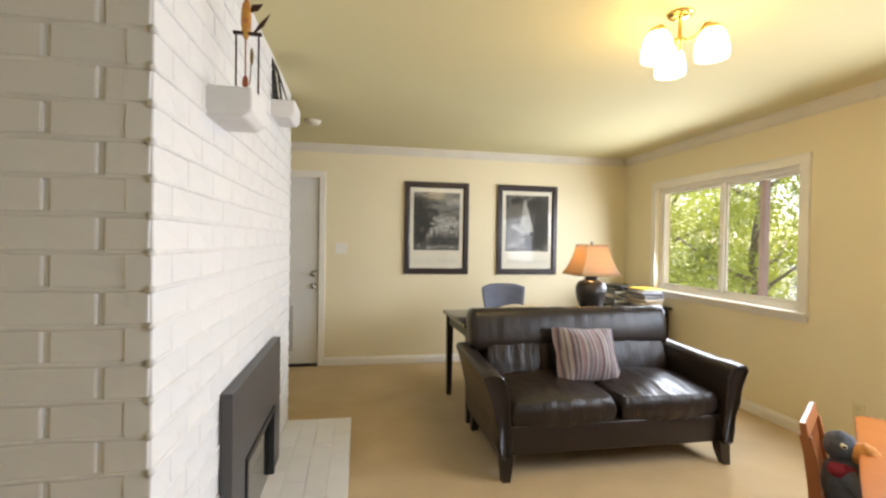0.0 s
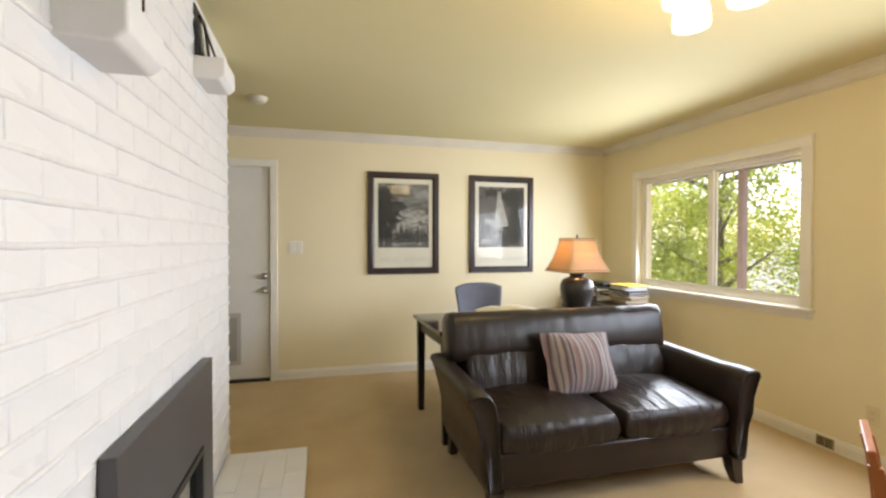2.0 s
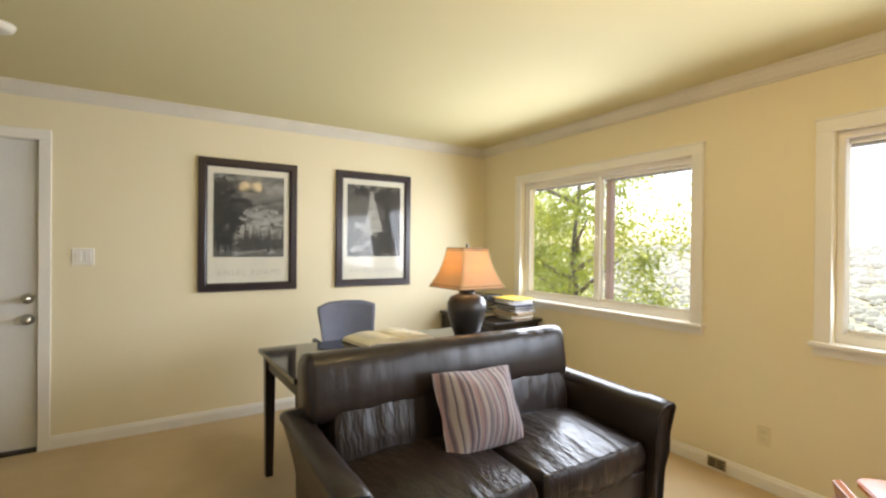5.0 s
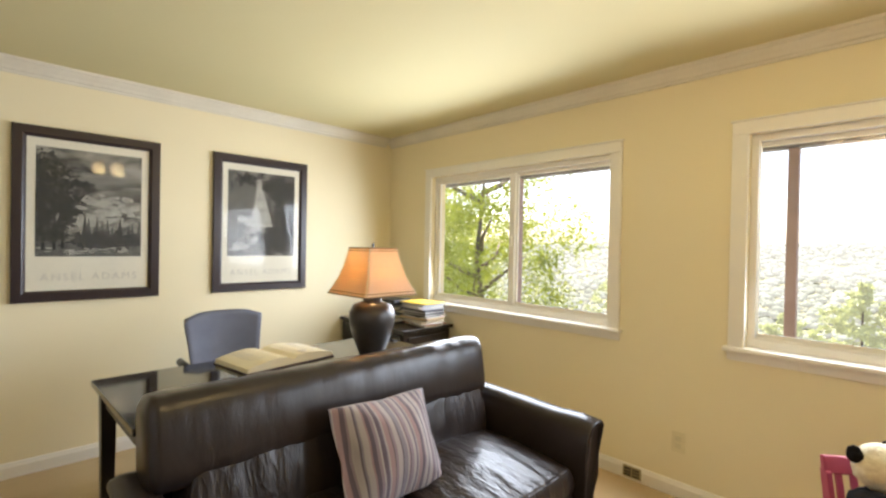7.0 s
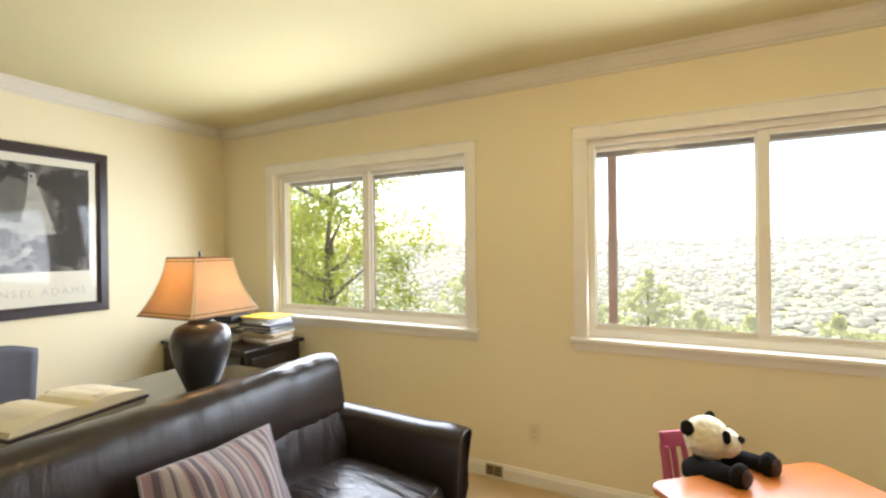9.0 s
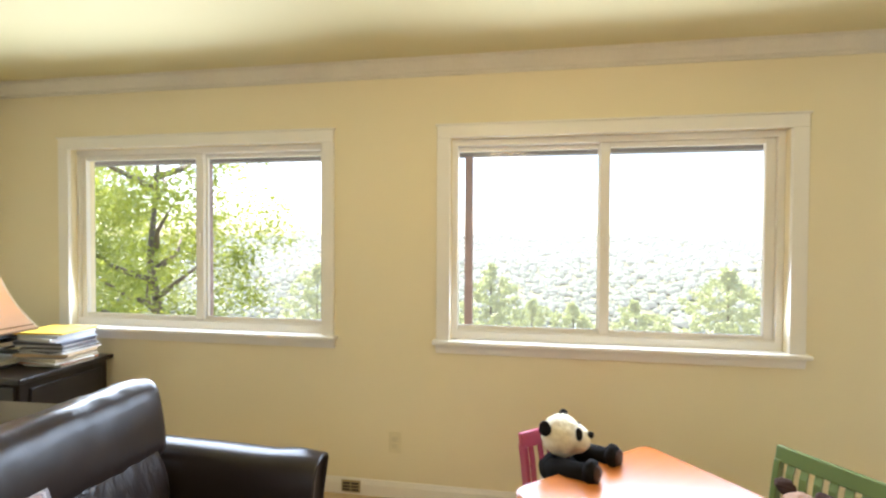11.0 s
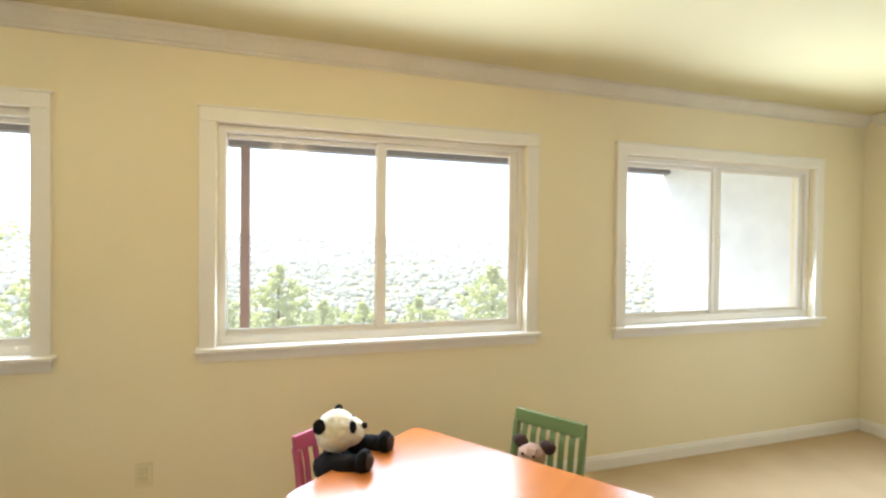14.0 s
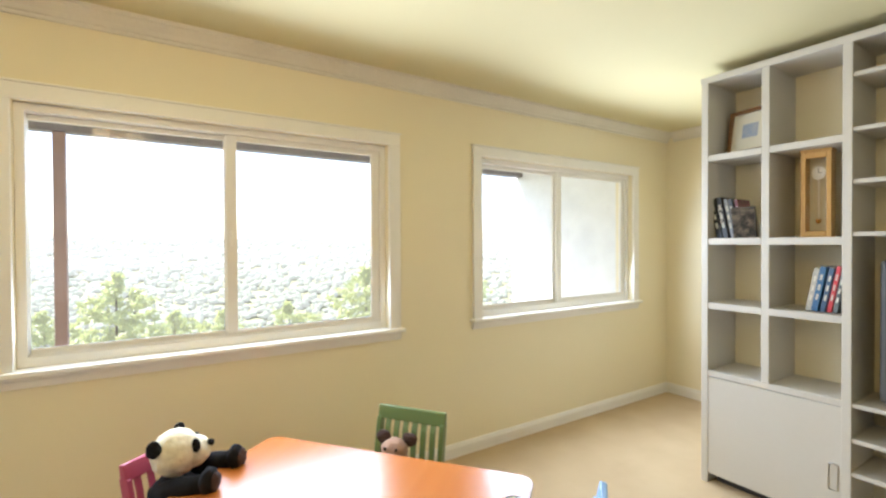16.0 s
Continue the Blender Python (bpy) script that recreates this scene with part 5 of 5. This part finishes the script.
dl = part("dial", moved(cyl((0, 0, 0), (0, 0, 0.004), 0.036, seg=32), pose(0, 0.012, 0.335, 90)), "trim", ck, "white dial")
part("clock_hand", box(-0.0015, 0.0015, 0.005, 0.007, 0.333, 0.36), "black", dl)
part("clock_hand", box(0, 0.018, 0.005, 0.007, 0.333, 0.336), "black", dl)
part("pendulum_rod", cyl((0, 0.015, 0.09), (0, 0.015, 0.30), 0.004), "trim", ck, "pale pendulum rod")
part("pendulum_bob", ball((0, 0.015, 0.085), (0.014, 0.005, 0.014)), "brass", ck, "", True)
part("front_glass", box(-0.052, 0.052, -0.044, -0.042, 0.03, 0.405), glass("clock_glass", 0.008), ck).visible_shadow = False

tv = thing("television", pose(1.70, -0.80, 0.644), "grey box television in the bookcase bay", "television")
part("cabinet", rounded(box(-0.36, 0.36, -0.16, 0.10, 0.02, 0.66), 0.02, 3), "tv", tv)
part("screen", rounded(box(-0.29, 0.29, 0.10, 0.106, 0.12, 0.60), 0.004), material("tube_glass", (0.02, 0.022, 0.024), 0.1, bump=0), tv)
for x in (-0.28, 0.28):
    part("foot", box(x - 0.04, x + 0.04, -0.10, 0.08, 0, 0.02), "black", tv)
dev = thing("disc_player", pose(1.80, -0.80, 0.48), "black disc player on the lower shelf", "disc player")
part("body", rounded(box(-0.21, 0.21, -0.13, 0.10, 0.008, 0.075), 0.004), "black", dev)
part("display", box(-0.06, 0.06, 0.10, 0.102, 0.03, 0.055), "matt_dark", dev)
for x in (-0.17, 0.17):
    part("foot", cyl((x, 0.05, 0), (x, 0.05, 0.009), 0.015), "black", dev)

# ---- outside ----
for py in (5.21, 2.58):
    tagged(link("deck_post", rounded(box(5.51, 5.59, py - 0.036, py + 0.036, -0.35, 2.185), 0.006), "post"), "brown stained wooden deck post", "post", "deck posts")
structure("trim", box(5.49, 5.61, -1.72, 9.5, 2.185, 2.40), "beam", "grey-brown wooden beam under the deck roof", "beam")
structure("deck_roof", box(4.01, 5.64, -1.72, 9.5, 2.40, 2.50), "stucco", "white underside of the deck roof", "roof")
structure("deck", box(4.01, 5.70, -1.9, 9.5, -0.45, -0.35), material("deck_boards", (0.30, 0.29, 0.27), 0.8, scale=6, bump=0.3), "grey weathered deck outside the windows", "deck")
structure("wall_deck_end", box(4.01, 5.69, -1.90, -1.73, -0.35, 2.50), "stucco", "white stucco wall closing the deck", "wall")

# the slope, the valley and the far hill in one sheet
def height(x, y):
    d = math.hypot(x - 2, (y - 2) * 0.7)
    if d < 9:
        z = -3.0
    elif d < 110:
        z = -3.0 - 33 * ((d - 9) / 101) ** 0.75
    else:
        z = -36 + 40 * min(1, (d - 110) / 330) ** 0.85
    return z + 2.5 * noise.noise(Vector((x * 0.012, y * 0.012, 0))) * min(1, max(0, d - 9) / 60)


bm = bmesh.new()
radii = [0.5, 4, 9, 14, 20, 28, 38, 50, 65, 82, 100, 120, 145, 175, 210, 250, 300, 360, 440, 600, 1000, 2500]
rings = [[bm.verts.new((2 + r * math.cos(2 * math.pi * k / 96), 2 + r * math.sin(2 * math.pi * k / 96), height(2 + r * math.cos(2 * math.pi * k / 96), 2 + r * math.sin(2 * math.pi * k / 96)))) for k in range(96)] for r in radii]
for a, b in zip(rings, rings[1:]):
    for k in range(96):
        bm.faces.new((a[k], a[(k + 1) % 96], b[(k + 1) % 96], b[k]))
bm.faces.new(rings[0])
structure("ground", bm, "earth", "dry grassy slope falling into a wooded valley", "ground", True)


def leaf_cloud(centre, size, count, leaf, rng, clumps=40, droop=0.0):
    """Many small bent leaves gathered in clumps."""
    verts, faces = [], []
    c = Vector(centre)
    spots = []
    for _ in range(clumps):
        while True:
            p = Vector((rng.uniform(-1, 1), rng.uniform(-1, 1), rng.uniform(-1, 1)))
            if 0.25 < p.length < 1:
                break
        spots.append((Vector((p.x * size[0], p.y * size[1], p.z * size[2])), rng.uniform(0.10, 0.27) * min(size)))
    for k in range(count):
        s, r = spots[k % clumps]
        p = c + s + Vector((rng.gauss(0, 1), rng.gauss(0, 1), rng.gauss(0, 0.75))) * r * 0.75
        u = Vector((rng.gauss(0, 1), rng.gauss(0, 1), rng.gauss(0, 0.6) - droop)).normalized()
        v = u.cross(Vector((rng.gauss(0, 1), rng.gauss(0, 1), rng.gauss(0, 1)))).normalized()
        w = u.cross(v)
        a = leaf * rng.uniform(0.6, 1.3)
        i = len(verts)
        verts += [p, p + u * a * 0.5 + v * a * 0.28 + w * a * 0.06, p + u * a, p + u * a * 0.5 - v * a * 0.28 + w * a * 0.06]
        faces += [(i, i + 1, i + 2), (i, i + 2, i + 3)]
    return verts, faces


def mesh_part(name, verts, faces, mat, parent):
    me = bpy.data.meshes.new(name)
    me.from_pydata(verts, [], faces)
    me.materials.append(M[mat])
    ob = new(name, me)
    ob.parent = parent
    return ob


def tree(x, y, top, spread, count, leaf, seed, words):
    rng = random.Random(seed)
    g = height(x, y)
    t = thing("tree", pose(x, y, g), words, "tree", "trees below the deck")
    hgt = top - g
    trunk = tube([(0, 0, -0.3), (0.1, -0.1, hgt * 0.3), (-0.05, 0.15, hgt * 0.55), (0.15, 0.05, hgt * 0.92)], [0.16, 0.11, 0.07, 0.02], 10)
    for k in range(11):
        a, z = rng.uniform(0, 6.28), hgt * rng.uniform(0.3, 0.8)
        l = spread * rng.uniform(0.6, 1.0)
        join(trunk, tube([(0, 0.05, z), (l * 0.4 * math.cos(a), l * 0.4 * math.sin(a), z + l * 0.18), (l * 0.9 * math.cos(a + 0.2), l * 0.9 * math.sin(a + 0.2), z + l * 0.5)], [0.07, 0.045, 0.012], 7))
    part("trunk", trunk, "bark", t, "grey-brown trunk and limbs", True)
    v, f = leaf_cloud((0, 0, hgt * 0.62), (spread, spread, hgt * 0.42), count, leaf, rng, 70)
    mesh_part("crown", v, f, "leaf", t)
    return t


tree(9.6, 9.3, 4.4, 2.25, 26000, 0.09, 2, "leafy green tree close outside the window")
tree(10.6, 13.6, 4.8, 2.8, 22000, 0.11, 5, "leafy green tree beside the deck")
tree(14.0, 18.0, 6.0, 3.6, 9000, 0.22, 6, "leafy green tree further along the slope")


def conifer(x, y, top, spread, seed):
    rng = random.Random(seed)
    g = height(x, y)
    hgt = top - g
    t = thing("conifer", pose(x, y, g), "green round-topped pine rising from the valley slope", "tree", "conifers on the slope")
    part("trunk", tube([(0, 0, -0.5), (0, 0, hgt * 0.98)], [0.30, 0.04], 8), "bark", t, "", True)
    verts, faces = [], []
    for k in range(14):
        f = k / 13
        z = hgt * (0.30 + 0.68 * f)
        r = spread * math.sqrt(max(0.0, 1 - f ** 3)) * 1.05 + 0.5
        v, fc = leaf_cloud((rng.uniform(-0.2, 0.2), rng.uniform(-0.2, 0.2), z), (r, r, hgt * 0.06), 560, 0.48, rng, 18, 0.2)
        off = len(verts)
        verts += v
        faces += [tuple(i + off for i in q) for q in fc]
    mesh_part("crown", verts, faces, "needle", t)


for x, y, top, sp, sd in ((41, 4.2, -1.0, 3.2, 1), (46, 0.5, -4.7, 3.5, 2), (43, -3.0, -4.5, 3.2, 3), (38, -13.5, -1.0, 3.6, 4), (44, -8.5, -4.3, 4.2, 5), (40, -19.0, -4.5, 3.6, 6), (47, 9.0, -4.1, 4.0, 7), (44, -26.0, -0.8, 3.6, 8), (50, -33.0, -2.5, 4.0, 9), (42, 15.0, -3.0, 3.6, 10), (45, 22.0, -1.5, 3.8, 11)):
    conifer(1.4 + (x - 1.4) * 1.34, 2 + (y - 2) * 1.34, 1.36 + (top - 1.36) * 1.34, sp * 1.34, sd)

# haze painted as a glow on woods and pines more than 50 m away
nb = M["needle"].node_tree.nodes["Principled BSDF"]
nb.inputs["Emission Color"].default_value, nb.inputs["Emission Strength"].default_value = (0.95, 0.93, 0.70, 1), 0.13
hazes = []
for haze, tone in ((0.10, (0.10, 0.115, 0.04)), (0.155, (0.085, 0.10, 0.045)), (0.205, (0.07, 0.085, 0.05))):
    hazes.append(glow("haze_glow_woods", (0.97, 0.94, 0.82), haze, tone))
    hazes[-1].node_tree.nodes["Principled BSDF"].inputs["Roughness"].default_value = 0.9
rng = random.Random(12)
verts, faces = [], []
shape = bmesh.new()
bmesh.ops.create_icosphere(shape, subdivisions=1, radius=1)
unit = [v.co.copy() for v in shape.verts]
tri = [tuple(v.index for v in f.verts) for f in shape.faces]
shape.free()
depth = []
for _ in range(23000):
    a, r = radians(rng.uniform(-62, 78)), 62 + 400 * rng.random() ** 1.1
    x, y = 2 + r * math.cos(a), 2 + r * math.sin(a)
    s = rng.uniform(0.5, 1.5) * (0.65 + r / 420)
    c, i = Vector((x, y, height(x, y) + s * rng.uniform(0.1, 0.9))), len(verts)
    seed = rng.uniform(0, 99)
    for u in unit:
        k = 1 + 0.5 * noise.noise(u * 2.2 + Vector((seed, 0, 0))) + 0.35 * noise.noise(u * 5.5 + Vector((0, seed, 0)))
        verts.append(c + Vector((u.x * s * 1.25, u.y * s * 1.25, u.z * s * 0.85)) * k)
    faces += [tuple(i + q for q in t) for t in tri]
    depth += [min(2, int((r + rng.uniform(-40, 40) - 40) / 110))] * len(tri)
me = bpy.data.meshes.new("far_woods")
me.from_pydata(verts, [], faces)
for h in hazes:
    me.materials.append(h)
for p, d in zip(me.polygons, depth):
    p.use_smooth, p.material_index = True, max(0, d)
tagged(new("far_woods", me), "green woods covering the far hillside, haze painted in as glow", "woods", "", "stuff")
